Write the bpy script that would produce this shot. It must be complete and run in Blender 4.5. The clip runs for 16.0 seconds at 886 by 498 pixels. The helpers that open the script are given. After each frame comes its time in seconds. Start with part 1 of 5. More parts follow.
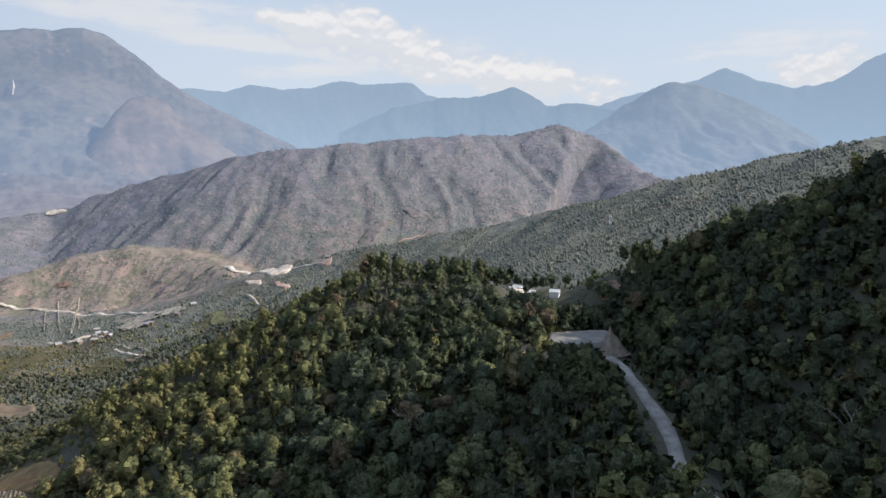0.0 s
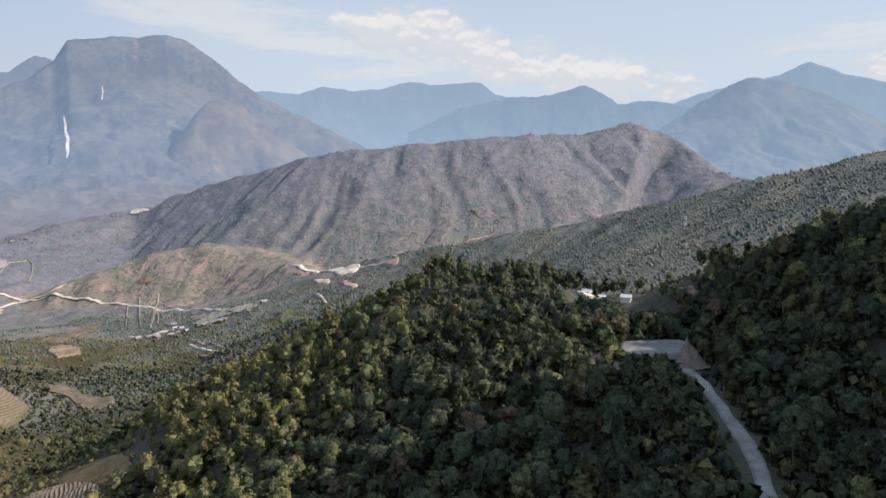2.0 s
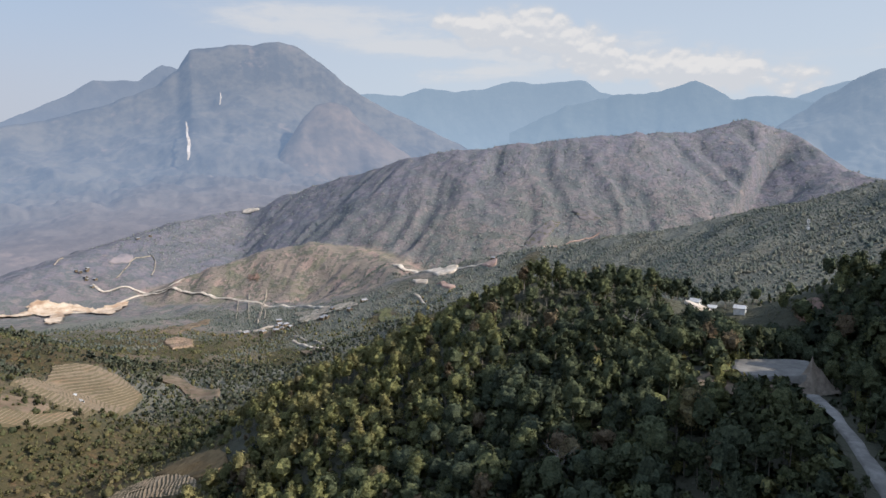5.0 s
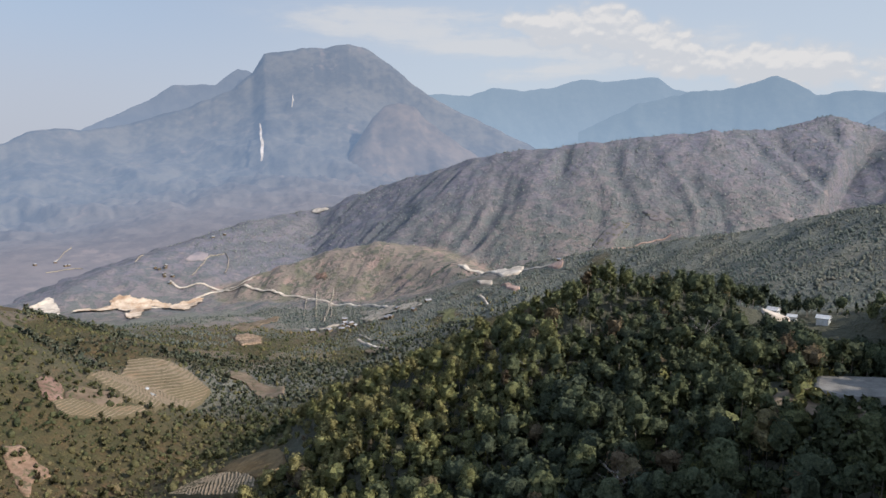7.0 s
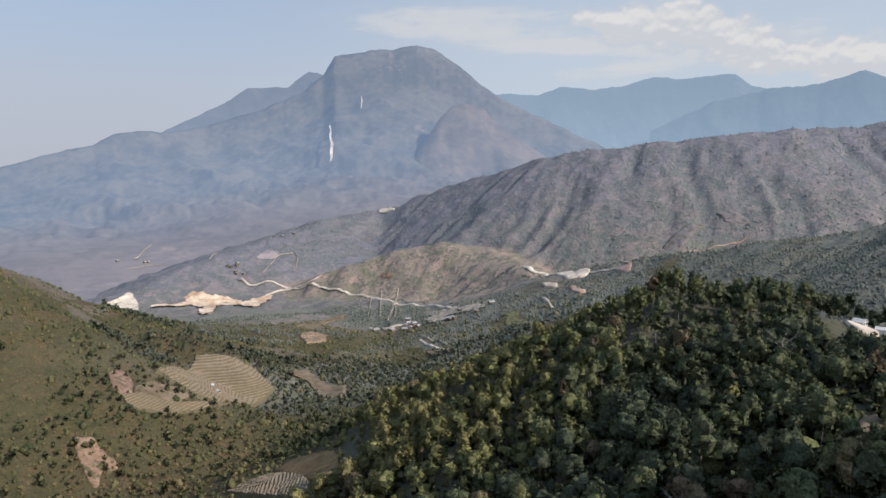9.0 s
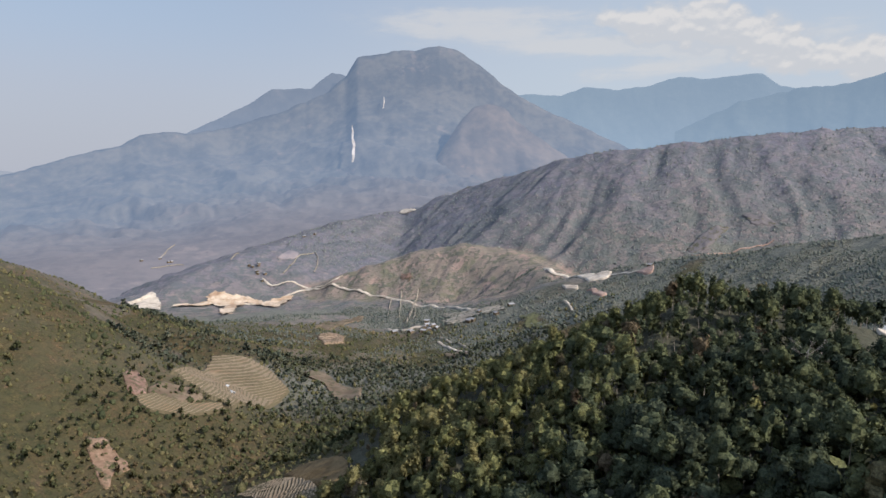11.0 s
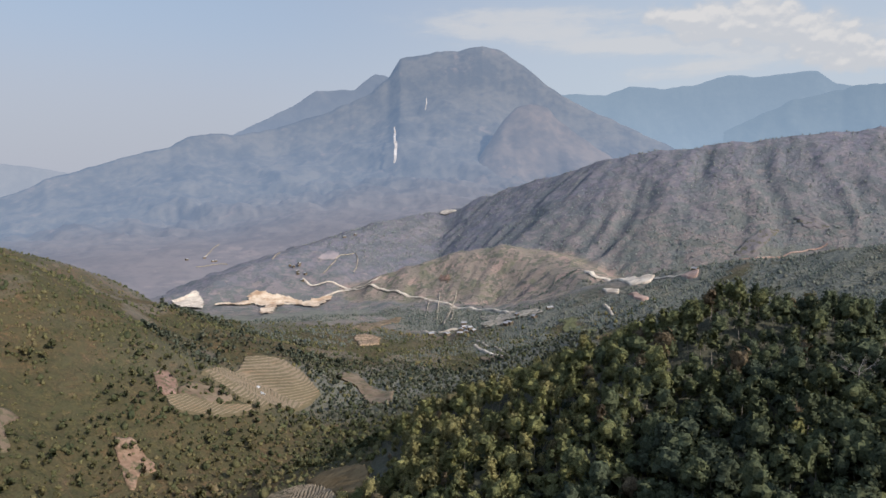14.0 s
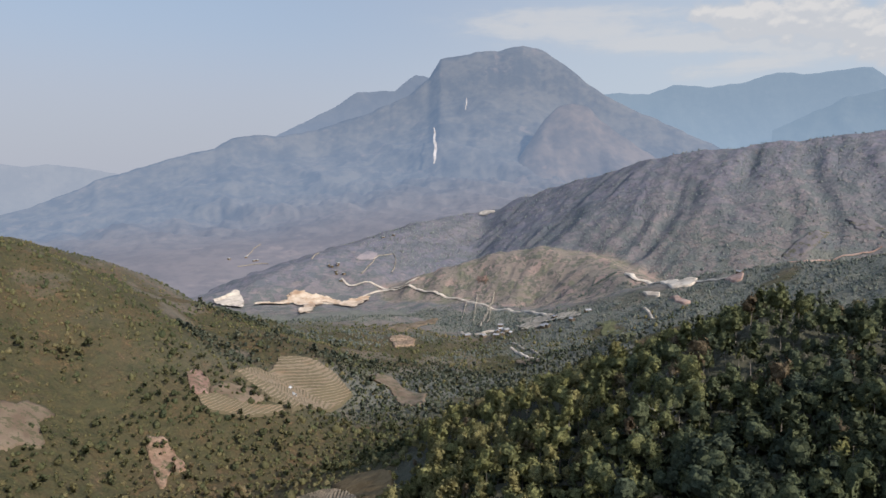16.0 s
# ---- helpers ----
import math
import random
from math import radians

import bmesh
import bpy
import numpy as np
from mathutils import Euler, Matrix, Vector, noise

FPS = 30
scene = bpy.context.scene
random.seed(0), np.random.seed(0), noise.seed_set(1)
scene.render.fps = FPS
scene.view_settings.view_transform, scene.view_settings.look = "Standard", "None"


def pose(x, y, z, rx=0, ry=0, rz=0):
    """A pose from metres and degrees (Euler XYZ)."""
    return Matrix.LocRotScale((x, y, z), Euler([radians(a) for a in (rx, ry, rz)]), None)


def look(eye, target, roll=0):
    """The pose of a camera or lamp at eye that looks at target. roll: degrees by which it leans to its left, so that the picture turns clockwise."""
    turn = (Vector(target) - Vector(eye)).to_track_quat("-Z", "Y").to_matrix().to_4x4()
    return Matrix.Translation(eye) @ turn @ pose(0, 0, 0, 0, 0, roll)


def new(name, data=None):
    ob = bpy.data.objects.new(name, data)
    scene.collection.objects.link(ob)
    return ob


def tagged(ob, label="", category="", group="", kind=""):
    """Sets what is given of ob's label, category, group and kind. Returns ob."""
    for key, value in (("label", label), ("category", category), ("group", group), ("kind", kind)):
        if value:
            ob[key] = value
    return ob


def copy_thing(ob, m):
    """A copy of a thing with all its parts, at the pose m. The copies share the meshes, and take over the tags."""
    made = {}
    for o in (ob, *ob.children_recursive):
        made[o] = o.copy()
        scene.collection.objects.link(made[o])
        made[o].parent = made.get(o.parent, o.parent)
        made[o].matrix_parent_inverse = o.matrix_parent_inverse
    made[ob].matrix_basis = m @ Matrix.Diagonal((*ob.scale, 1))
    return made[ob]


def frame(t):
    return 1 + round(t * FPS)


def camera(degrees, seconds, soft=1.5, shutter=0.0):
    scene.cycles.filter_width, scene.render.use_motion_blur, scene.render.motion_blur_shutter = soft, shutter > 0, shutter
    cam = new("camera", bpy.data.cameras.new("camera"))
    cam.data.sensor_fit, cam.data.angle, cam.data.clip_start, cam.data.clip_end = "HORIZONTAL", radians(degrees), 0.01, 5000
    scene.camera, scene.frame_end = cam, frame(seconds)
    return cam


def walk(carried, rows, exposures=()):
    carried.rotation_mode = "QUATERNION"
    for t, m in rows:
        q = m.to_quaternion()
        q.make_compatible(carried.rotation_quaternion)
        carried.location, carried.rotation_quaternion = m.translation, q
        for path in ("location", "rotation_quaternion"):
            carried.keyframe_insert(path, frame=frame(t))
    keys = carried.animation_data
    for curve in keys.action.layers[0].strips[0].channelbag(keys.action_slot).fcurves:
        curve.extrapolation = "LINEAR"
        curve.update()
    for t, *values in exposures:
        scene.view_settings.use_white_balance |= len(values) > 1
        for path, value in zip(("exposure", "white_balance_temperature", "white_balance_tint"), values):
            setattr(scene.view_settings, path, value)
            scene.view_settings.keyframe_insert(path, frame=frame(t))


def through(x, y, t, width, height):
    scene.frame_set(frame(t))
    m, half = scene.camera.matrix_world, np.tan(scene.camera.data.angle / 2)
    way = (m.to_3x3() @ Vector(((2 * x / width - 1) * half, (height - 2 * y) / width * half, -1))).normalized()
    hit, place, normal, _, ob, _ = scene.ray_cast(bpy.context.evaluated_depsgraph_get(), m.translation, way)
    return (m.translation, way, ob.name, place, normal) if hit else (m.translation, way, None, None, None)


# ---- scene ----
cam = camera(66.06, 16.0, 1.5)
# seconds, x, y, z, yaw, pitch, lean
PATH = [(0.0, -0.00, 0.00, 420.00, -0.00, -5.60, 0.09),
    (0.5, 0.19, 2.39, 420.06, 1.44, -5.61, 0.07),
    (1.0, 0.38, 4.78, 420.13, 2.88, -5.62, 0.06),
    (1.5, 0.57, 7.16, 420.20, 4.29, -5.63, 0.04),
    (2.0, 0.74, 9.53, 420.26, 5.69, -5.61, 0.03),
    (2.5, 0.92, 11.90, 420.33, 7.10, -5.61, 0.00),
    (3.0, 1.10, 14.25, 420.38, 8.51, -5.60, -0.01),
    (3.5, 1.29, 16.59, 420.43, 9.90, -5.59, -0.01),
    (4.0, 1.49, 18.92, 420.48, 11.31, -5.59, -0.01),
    (6.5, 3.24, 29.83, 421.29, 18.44, -5.60, -0.13),
    (7.0, 3.48, 32.48, 421.35, 19.83, -5.60, -0.12),
    (7.5, 3.72, 35.14, 421.41, 21.23, -5.59, -0.12),
    (8.0, 3.93, 37.82, 421.48, 22.64, -5.58, -0.10),
    (8.5, 4.14, 40.51, 421.56, 24.07, -5.57, -0.09),
    (9.0, 4.35, 43.23, 421.64, 25.46, -5.57, -0.08),
    (9.5, 4.57, 45.94, 421.72, 26.84, -5.56, -0.06),
    (9.7, 4.65, 47.03, 421.75, 27.28, -5.55, -0.05),
    (11.8, 5.65, 57.47, 421.43, 27.42, -5.46, 0.05),
    (12.0, 5.75, 58.56, 421.44, 27.68, -5.45, 0.05),
    (12.5, 6.01, 61.28, 421.46, 28.39, -5.44, 0.06),
    (13.0, 6.26, 64.00, 421.47, 29.25, -5.44, 0.06),
    (13.5, 6.53, 66.71, 421.49, 30.11, -5.43, 0.07),
    (14.0, 6.79, 69.42, 421.50, 30.96, -5.43, 0.07),
    (14.5, 7.06, 72.13, 421.50, 31.82, -5.42, 0.09),
    (15.0, 7.33, 74.84, 421.50, 32.68, -5.42, 0.08),
    (15.5, 7.59, 77.54, 421.50, 33.52, -5.40, 0.06),
    (16.0, 7.85, 80.25, 421.49, 34.37, -5.39, 0.05),
]
walk(cam, [(t, pose(x, y, z, 90 + p, 0, w) @ pose(0, 0, 0, 0, 0, r)) for t, x, y, z, w, p, r in PATH], [(0.0, 0.27), (4.0, 0.15), (9.0, 0.04), (16.0, -0.02)])

# ---------------------------------------------------------------- light
SUN_AZ, SUN_EL = -97.0, 33.5        # degrees to the left of +y, and above the horizon
sun = new("sun", bpy.data.lights.new("sun", "SUN"))
sun.data.energy, sun.data.angle, sun.data.color = 4.2, radians(0.6), (1.0, 0.935, 0.86)
away = Vector((-math.sin(radians(SUN_AZ)) * math.cos(radians(SUN_EL)), math.cos(radians(SUN_AZ)) * math.cos(radians(SUN_EL)), math.sin(radians(SUN_EL))))
sun.matrix_world = look(away * 900, (0, 0, 0))


class Nodes:
    """Short hand for building a node tree."""

    def __init__(self, tree):
        self.tree = tree
        tree.nodes.clear()

    def add(self, kind, **inputs):
        n = self.tree.nodes.new(kind)
        for k, v in inputs.items():
            if k.startswith("i_"):
                self.put(n.inputs[int(k[2:])], v)
            elif k.startswith("n_"):
                self.put(n.inputs[k[2:].replace("_", " ")], v)
        return n

    def put(self, socket, v):
        if isinstance(v, bpy.types.NodeSocket):
            self.tree.links.new(v, socket)
        else:
            socket.default_value = v

    def math(self, op, a, b=0.0, c=0.0, clamp=False):
        n = self.tree.nodes.new("ShaderNodeMath")
        n.operation, n.use_clamp = op, clamp
        for s, v in zip(n.inputs, (a, b, c)):
            self.put(s, v)
        return n.outputs[0]

    def smooth(self, x, lo, hi, a=0.0, b=1.0):
        n = self.tree.nodes.new("ShaderNodeMapRange")
        n.interpolation_type = "SMOOTHSTEP"
        for s, v in zip(n.inputs, (x, lo, hi, a, b)):
            self.put(s, v)
        return n.outputs[0]

    def noise(self, vec, scale, detail=4.0, rough=0.55, distort=0.0):
        n = self.tree.nodes.new("ShaderNodeTexNoise")
        if vec is not None:
            self.put(n.inputs["Vector"], vec)
        n.inputs["Scale"].default_value, n.inputs["Detail"].default_value = scale, detail
        n.inputs["Roughness"].default_value, n.inputs["Distortion"].default_value = rough, distort
        return n.outputs["Fac"]

    def mix(self, f, a, b, mode="MIX"):
        n = self.tree.nodes.new("ShaderNodeMix")
        n.data_type, n.blend_type = "RGBA", mode
        self.put(n.inputs[0], f)
        for s, v in ((n.inputs[6], a), (n.inputs[7], b)):
            self.put(s, v if isinstance(v, bpy.types.NodeSocket) else (*v, 1.0))
        return n.outputs[2]

    def vec(self, op, a, b=None, scale=None):
        n = self.tree.nodes.new("ShaderNodeVectorMath")
        n.operation = op
        self.put(n.inputs[0], a)
        if b is not None:
            self.put(n.inputs[1], b)
        if scale is not None:
            self.put(n.inputs["Scale"], scale)
        return n.outputs[0] if op not in ("LENGTH", "DOT_PRODUCT", "DISTANCE") else n.outputs["Value"]


# low clouds over the far ranges: azimuth and elevation in degrees, reach of each, weight
HEAPS = [
    (13.7, 12.7, 1.1, 0.55, 0.95), (11.6, 11.9, 1.0, 0.55, 0.8), (10.2, 12.1, 1.2, 0.75, 1.25), (7.4, 12.1, 1.5, 0.85, 1.15), (4.6, 11.4, 1.4, 0.85, 1.1), (1.9, 10.4, 1.6, 0.75, 1.0),
    (0.2, 9.0, 1.8, 0.6, 0.9), (-2.8, 8.7, 1.4, 0.6, 0.8), (-5.2, 8.7, 1.5, 0.85, 1.15), (-7.4, 8.3, 1.3, 0.7, 0.95), (-9.3, 8.2, 1.2, 0.7, 1.0), (-12.6, 7.5, 1.6, 0.7, 0.75), (-29.2, 8.3, 1.6, 0.9, 1.0), (-27.0, 8.0, 1.5, 0.6, 0.7),
]
BANDS = [
    (27.5, 12.7, 4.5, 0.75, 0.75), (21.5, 12.0, 4.5, 0.65, 0.80), (17.5, 10.9, 3.2, 0.32, 0.95), (14.2, 10.8, 2.0, 0.32, 0.85), (9.0, 10.9, 5.5, 0.6, 0.95), (4.5, 9.9, 4.5, 0.55, 0.85), (13.0, 8.5, 3.2, 0.45, 0.70), (9.0, 8.9, 2.6, 0.3, 0.6),
    (-1.8, 11.1, 2.2, 0.5, 0.55), (-3.5, 9.6, 3.2, 0.35, 0.5), (-24.0, 9.6, 5.0, 0.8, 0.75), (-28.0, 10.6, 4.0, 0.6, 0.6), (-11.0, 9.0, 4.0, 0.4, 0.4), (21.0, 13.4, 9.0, 0.4, 0.5),
]


def make_world():
    world = bpy.data.worlds.new("sky")
    scene.world = world
    world.use_nodes = True
    g = Nodes(world.node_tree)
    sky = g.add("ShaderNodeTexSky")
    sky.sky_type, sky.sun_disc = "NISHITA", False
    sky.sun_elevation, sky.sun_rotation = radians(SUN_EL), radians(-SUN_AZ)
    sky.altitude, sky.air_density, sky.dust_density, sky.ozone_density = 800, 1.0, 2.2, 1.6
    where = g.add("ShaderNodeTexCoord").outputs["Generated"]
    xyz = g.add("ShaderNodeSeparateXYZ", i_0=where)
    x, y, z = xyz.outputs
    az = g.math("MULTIPLY", g.math("ARCTAN2", g.math("MULTIPLY", x, -1.0), y), 57.2958)
    el = g.math("MULTIPLY", g.math("ARCSINE", z), 57.2958)

    def cloud(up):
        """Thickness of the clouds, read a little higher by up degrees."""
        high = g.math("ADD", el, up)
        flat = g.add("ShaderNodeCombineXYZ", i_0=az, i_1=g.math("MULTIPLY", high, 1.5), i_2=0.0).outputs[0]
        long = g.add("ShaderNodeCombineXYZ", i_0=g.math("MULTIPLY", az, 0.35), i_1=g.math("MULTIPLY", high, 1.7), i_2=4.0).outputs[0]
        wobble = g.add("ShaderNodeTexNoise", n_Vector=flat, n_Scale=0.8, n_Detail=4.0, n_Roughness=0.6)
        bent = g.vec("ADD", flat, g.vec("SCALE", g.vec("SUBTRACT", wobble.outputs["Color"], (0.5, 0.5, 0.5)), scale=1.5))
        cell = g.add("ShaderNodeTexVoronoi", n_Vector=bent, n_Scale=0.6)
        cell.feature = "SMOOTH_F1"
        cell.inputs["Smoothness"].default_value = 0.35
        billow = g.math("MULTIPLY", g.math("SUBTRACT", 0.45, cell.outputs["Distance"]), 1.9)
        lumps = g.math("ADD", billow, g.math("MULTIPLY", g.math("SUBTRACT", g.noise(flat, 0.9, 6.0, 0.6, 0.2), 0.5), 1.5))
        shreds = g.math("ADD", g.math("MULTIPLY", g.math("SUBTRACT", g.noise(long, 0.8, 6.0, 0.6, 0.4), 0.5), 2.2), g.math("MULTIPLY", g.math("SUBTRACT", g.noise(flat, 0.5, 6.0, 0.62), 0.5), 1.2))
        place = g.add("ShaderNodeCombineXYZ", i_0=az, i_1=high).outputs[0]
        sums = []
        for group in (HEAPS, BANDS):
            total = None
            for a, e, ra, re, k in group:
                off = g.vec("MULTIPLY", g.vec("SUBTRACT", place, (a, e, 0)), (0.72 / ra, 0.55 / re, 0))
                one = g.math("MULTIPLY", g.math("EXPONENT", g.math("MULTIPLY", g.vec("DOT_PRODUCT", off, off), -1.0)), k)
                total = one if total is None else g.math("ADD", total, one)
            sums.append(total)
        heap = g.math("ADD", g.math("MULTIPLY", sums[0], 1.9), g.math("MULTIPLY", lumps, g.smooth(sums[0], 0.04, 0.4)))
        band = g.math("ADD", g.math("MULTIPLY", sums[1], 1.4), g.math("MULTIPLY", shreds, g.smooth(sums[1], 0.04, 0.5)))
        return heap, band

    heap, band = cloud(0.0)
    above, _ = cloud(0.35)
    cover = g.math("MAXIMUM", g.smooth(heap, 0.0, 1.5, 0.0, 0.95), g.smooth(band, 0.05, 1.8, 0.0, 0.72))
    crown = g.math("MULTIPLY", g.smooth(g.math("SUBTRACT", heap, above), -0.25, 0.75), g.smooth(heap, 0.6, 1.6))
    tone = g.mix(crown, (3.72, 3.80, 4.02), (4.62, 4.50, 4.46))
    tone = g.mix(g.smooth(heap, 0.2, 0.6), g.mix(g.smooth(band, 0.4, 1.4), (3.60, 3.74, 4.02), (4.15, 4.12, 4.18)), tone)
    haze = g.smooth(el, 0.0, 22.0, 0.97, 0.62)
    low = g.mix(g.smooth(az, 10.0, 52.0), (3.32, 3.70, 4.22), (2.80, 2.96, 3.48))
    low = g.mix(g.math("MULTIPLY", g.smooth(el, 6.0, 14.0), g.smooth(az, 20.0, 50.0)), low, (2.55, 3.00, 3.70))
    base = g.mix(haze, sky.outputs[0], g.mix(g.smooth(el, 14.0, 40.0), low, (3.15, 4.15, 5.9)))
    colour = g.mix(g.math("MULTIPLY", cover, 0.9), base, tone)
    back = g.add("ShaderNodeBackground", n_Color=colour, n_Strength=0.16)
    out = g.add("ShaderNodeOutputWorld")
    g.tree.links.new(back.outputs[0], out.inputs[0])


make_world()

# ---------------------------------------------------------------- the lie of the land (metres)
SPUR = [(60, 42, 340), (52, 105, 349), (50, 175, 352), (43, 231, 354), (32, 294, 356), (10, 350, 357), (0, 392, 362)]
HILLTOP = [(63, 420, 344), (24, 402, 360), (0, 399, 365), (-43, 396, 358), (-91, 392, 338), (-127, 392, 320), (-196, 385, 284), (-266, 378, 245)]
# its first three points lie out of view, raised to shade road and spur
SHADE_HILL = [(275, 20, 558), (258, 105, 538), (216, 185, 505), (159, 247, 418), (152, 284, 405), (138, 322, 393), (135, 368, 375), (108, 399, 370), (76, 420, 353)]
LEFT_HILL = [(-720, 180, 470), (-678, 365, 370), (-700, 425, 343), (-722, 495, 313), (-734, 572, 279), (-731, 653, 251), (-712, 733, 225), (-686, 795, 188)]
LEFT_HILL_BACK = [(-970, 486, 355), (-990, 566, 330), (-996, 652, 301), (-985, 740, 253), (-982, 789, 214)]
TOWER_HILL = [(482, 644, 476), (435, 677, 463), (403, 737, 451), (369, 793, 441), (295, 861, 421), (241, 921, 398), (145, 997, 370), (57, 1048, 345), (-81, 1152, 313), (-191, 1245, 284)]
TOWER_SPUR = [(258, 902, 405), (207, 814, 371), (163, 767, 348), (115, 719, 331), (68, 697, 325)]
BROWN_HILL = [(-1116, 1482, 147), (-1038, 1495, 185), (-967, 1517, 211), (-830, 1564, 253), (-744, 1584, 270), (-600, 1569, 265), (-497, 1480, 252), (-422, 1371, 242)]
MID_RIDGE = [(-1683, 2238, 237), (-1470, 2259, 283), (-1292, 2245, 321), (-1065, 2206, 396), (-754, 2109, 462), (-597, 2050, 501), (-374, 2031, 525), (-142, 2060, 544), (44, 2100, 562), (205, 2160, 566), (372, 2209, 607), (494, 2185, 559), (575, 2020, 459), (729, 1894, 394)]
MAIN_MOUNTAIN = [(-3903, 1551, 214), (-3881, 1781, 278), (-3863, 1979, 349), (-3769, 2153, 443), (-3672, 2442, 543), (-3468, 2725, 641), (-3406, 2802, 701), (-3373, 2948, 732), (-3282, 3049, 717), (-3111, 3224, 773), (-2900, 3414, 858), (-2675, 3594, 978), (-2578, 3706, 1104), (-2519, 3747, 1221), (-2256, 3870, 1265), (-2179, 3914, 1264), (-2055, 3981, 1296), (-1944, 4036, 1258), (-1787, 4032, 1156), (-1602, 4034, 1005), (-1452, 4016, 909), (-1187, 4029, 782), (-935, 4023, 661), (-667, 4005, 504), (-417, 3968, 330)]
BACK_SHOULDER = [(-3581, 3029, 658), (-3438, 3190, 742), (-3285, 3348, 856), (-3150, 3475, 951), (-3065, 3550, 1026), (-2862, 3715, 1048), (-2757, 3794, 1149), (-2680, 3849, 1127), (-2555, 3933, 1012), (-2426, 4014, 825)]
ROCK_DOME = [(-1725, 3045, 371), (-1673, 3154, 499), (-1606, 3267, 674), (-1570, 3323, 762), (-1534, 3378, 823), (-1455, 3413, 841), (-1383, 3442, 825), (-1329, 3464, 755), (-1255, 3454, 705), (-1124, 3462, 605), (-948, 3442, 496), (-780, 3412, 389)]
FAR_RANGE = [(-2104, 4270, 946), (-1652, 4464, 1018), (-1423, 4542, 1007), (-1285, 4583, 1060), (-1075, 4637, 1031), (-856, 4682, 1056), (-706, 4707, 1108), (-518, 4732, 1082), (-211, 4755, 1097), (-114, 4759, 1017), (255, 4753, 953), (825, 4688, 927), (1045, 4644, 934), (1221, 4601, 992), (1393, 4552, 1023), (1638, 4469, 1084), (1792, 4410, 1145), (1960, 4338, 1058), (2133, 4255, 1002), (2268, 4185, 1003), (2393, 4115, 1065), (2464, 4073, 1124), (2551, 4019, 1169), (2730, 3900, 1218), (2933, 3749, 1128)]
NEAR_RANGE = [(-659, 4361, 731), (-308, 4469, 902), (-72, 4549, 955), (-16, 4550, 977), (243, 4544, 976), (353, 4536, 1012), (463, 4526, 1036), (573, 4514, 988), (664, 4501, 914), (859, 4468, 932), (1034, 4431, 900), (1219, 4311, 818), (1423, 4174, 704)]
EAST_MASSIF = [(708, 3998, 642), (878, 4036, 743), (1048, 4067, 861), (1199, 4025, 953), (1302, 3993, 997), (1460, 3938, 973), (1628, 3872, 896), (1762, 3813, 819), (1865, 3763, 753), (1980, 3625, 638)]
WEST_RANGE = [(-4440, 1716, 518), (-4358, 1914, 541), (-4312, 2015, 523), (-4262, 2119, 538), (-4194, 2250, 523), (-4136, 2357, 503), (-4039, 2519, 481)]
RIDGE_TAIL = [(-1289, 2270, 325), (-1318, 2111, 311), (-1341, 1938, 291), (-1357, 1776, 268), (-1371, 1620, 243), (-1386, 1483, 221), (-1394, 1346, 188), (-1389, 1230, 154)]
STREAM = [(-110, -60, 225), (-200, 120, 228), (-290, 260, 228), (-325, 400, 222), (-390, 560, 208), (-430, 800, 185), (-560, 1000, 165), (-800, 1240, 138), (-1200, 1310, 118), (-1700, 1280, 100)]
SPUR_RIBS = [[(-78, 352, 0), (-88, 329, 0), (-98, 307, 0), (-109, 290, 0), (-117, 275, 0)], [(-38, 384, 0), (-49, 361, 0), (-57, 324, 0), (-63, 295, 0)]]
FIELD_SPUR = [(-720, 560, 284), (-600, 572, 262), (-507, 560, 247), (-440, 545, 231), (-395, 540, 214)]


def value_noise(x, y, seed=0):
    """Smooth noise in 0..1 on arrays."""
    xi, yi = np.floor(x).astype(np.int64), np.floor(y).astype(np.int64)
    fx, fy = x - xi, y - yi
    fx, fy = fx * fx * (3 - 2 * fx), fy * fy * (3 - 2 * fy)

    def h(a, b):
        n = (a * 374761393 + b * 668265263 + seed * 974634777) & 0xFFFFFFFF
        n = ((n ^ (n >> 13)) * 1274126177) & 0xFFFFFFFF
        return ((n ^ (n >> 16)) & 0xFFFF) / 65535.0

    top = h(xi, yi) * (1 - fx) + h(xi + 1, yi) * fx
    low = h(xi, yi + 1) * (1 - fx) + h(xi + 1, yi + 1) * fx
    return top * (1 - fy) + low * fy


def fractal(x, y, seed=0, octaves=4, rough=0.5):
    total, amp, norm = 0.0, 1.0, 0.0
    for k in range(octaves):
        total = total + amp * value_noise(x * 2**k + 17.3 * k, y * 2**k - 9.1 * k, seed + k)
        norm += amp
        amp *= rough
    return total / norm


def smoothstep(x, a, b):
    t = np.clip((x - a) / (b - a), 0, 1)
    return t * t * (3 - 2 * t)


def to_line(line, x, y):
    """Of points: distance to a crest line, the crest's height there, the way along it, and the side (positive to the line's left)."""
    best = np.full(x.shape, 1e9)
    crest, along, side = np.zeros(x.shape), np.zeros(x.shape), np.ones(x.shape)
    run = 0.0
    for (x0, y0, z0), (x1, y1, z1) in zip(line[:-1], line[1:]):
        dx, dy = x1 - x0, y1 - y0
        size = math.hypot(dx, dy)
        u = np.clip(((x - x0) * dx + (y - y0) * dy) / size**2, 0, 1)
        d = np.hypot(x - x0 - u * dx, y - y0 - u * dy)
        near = d < best
        best = np.where(near, d, best)
        crest = np.where(near, z0 + u * (z1 - z0), crest)
        along = np.where(near, run + u * size, along)
        side = np.where(near, np.sign(dx * (y - y0) - dy * (x - x0)), side)
        run += size
    return best, crest, along, side


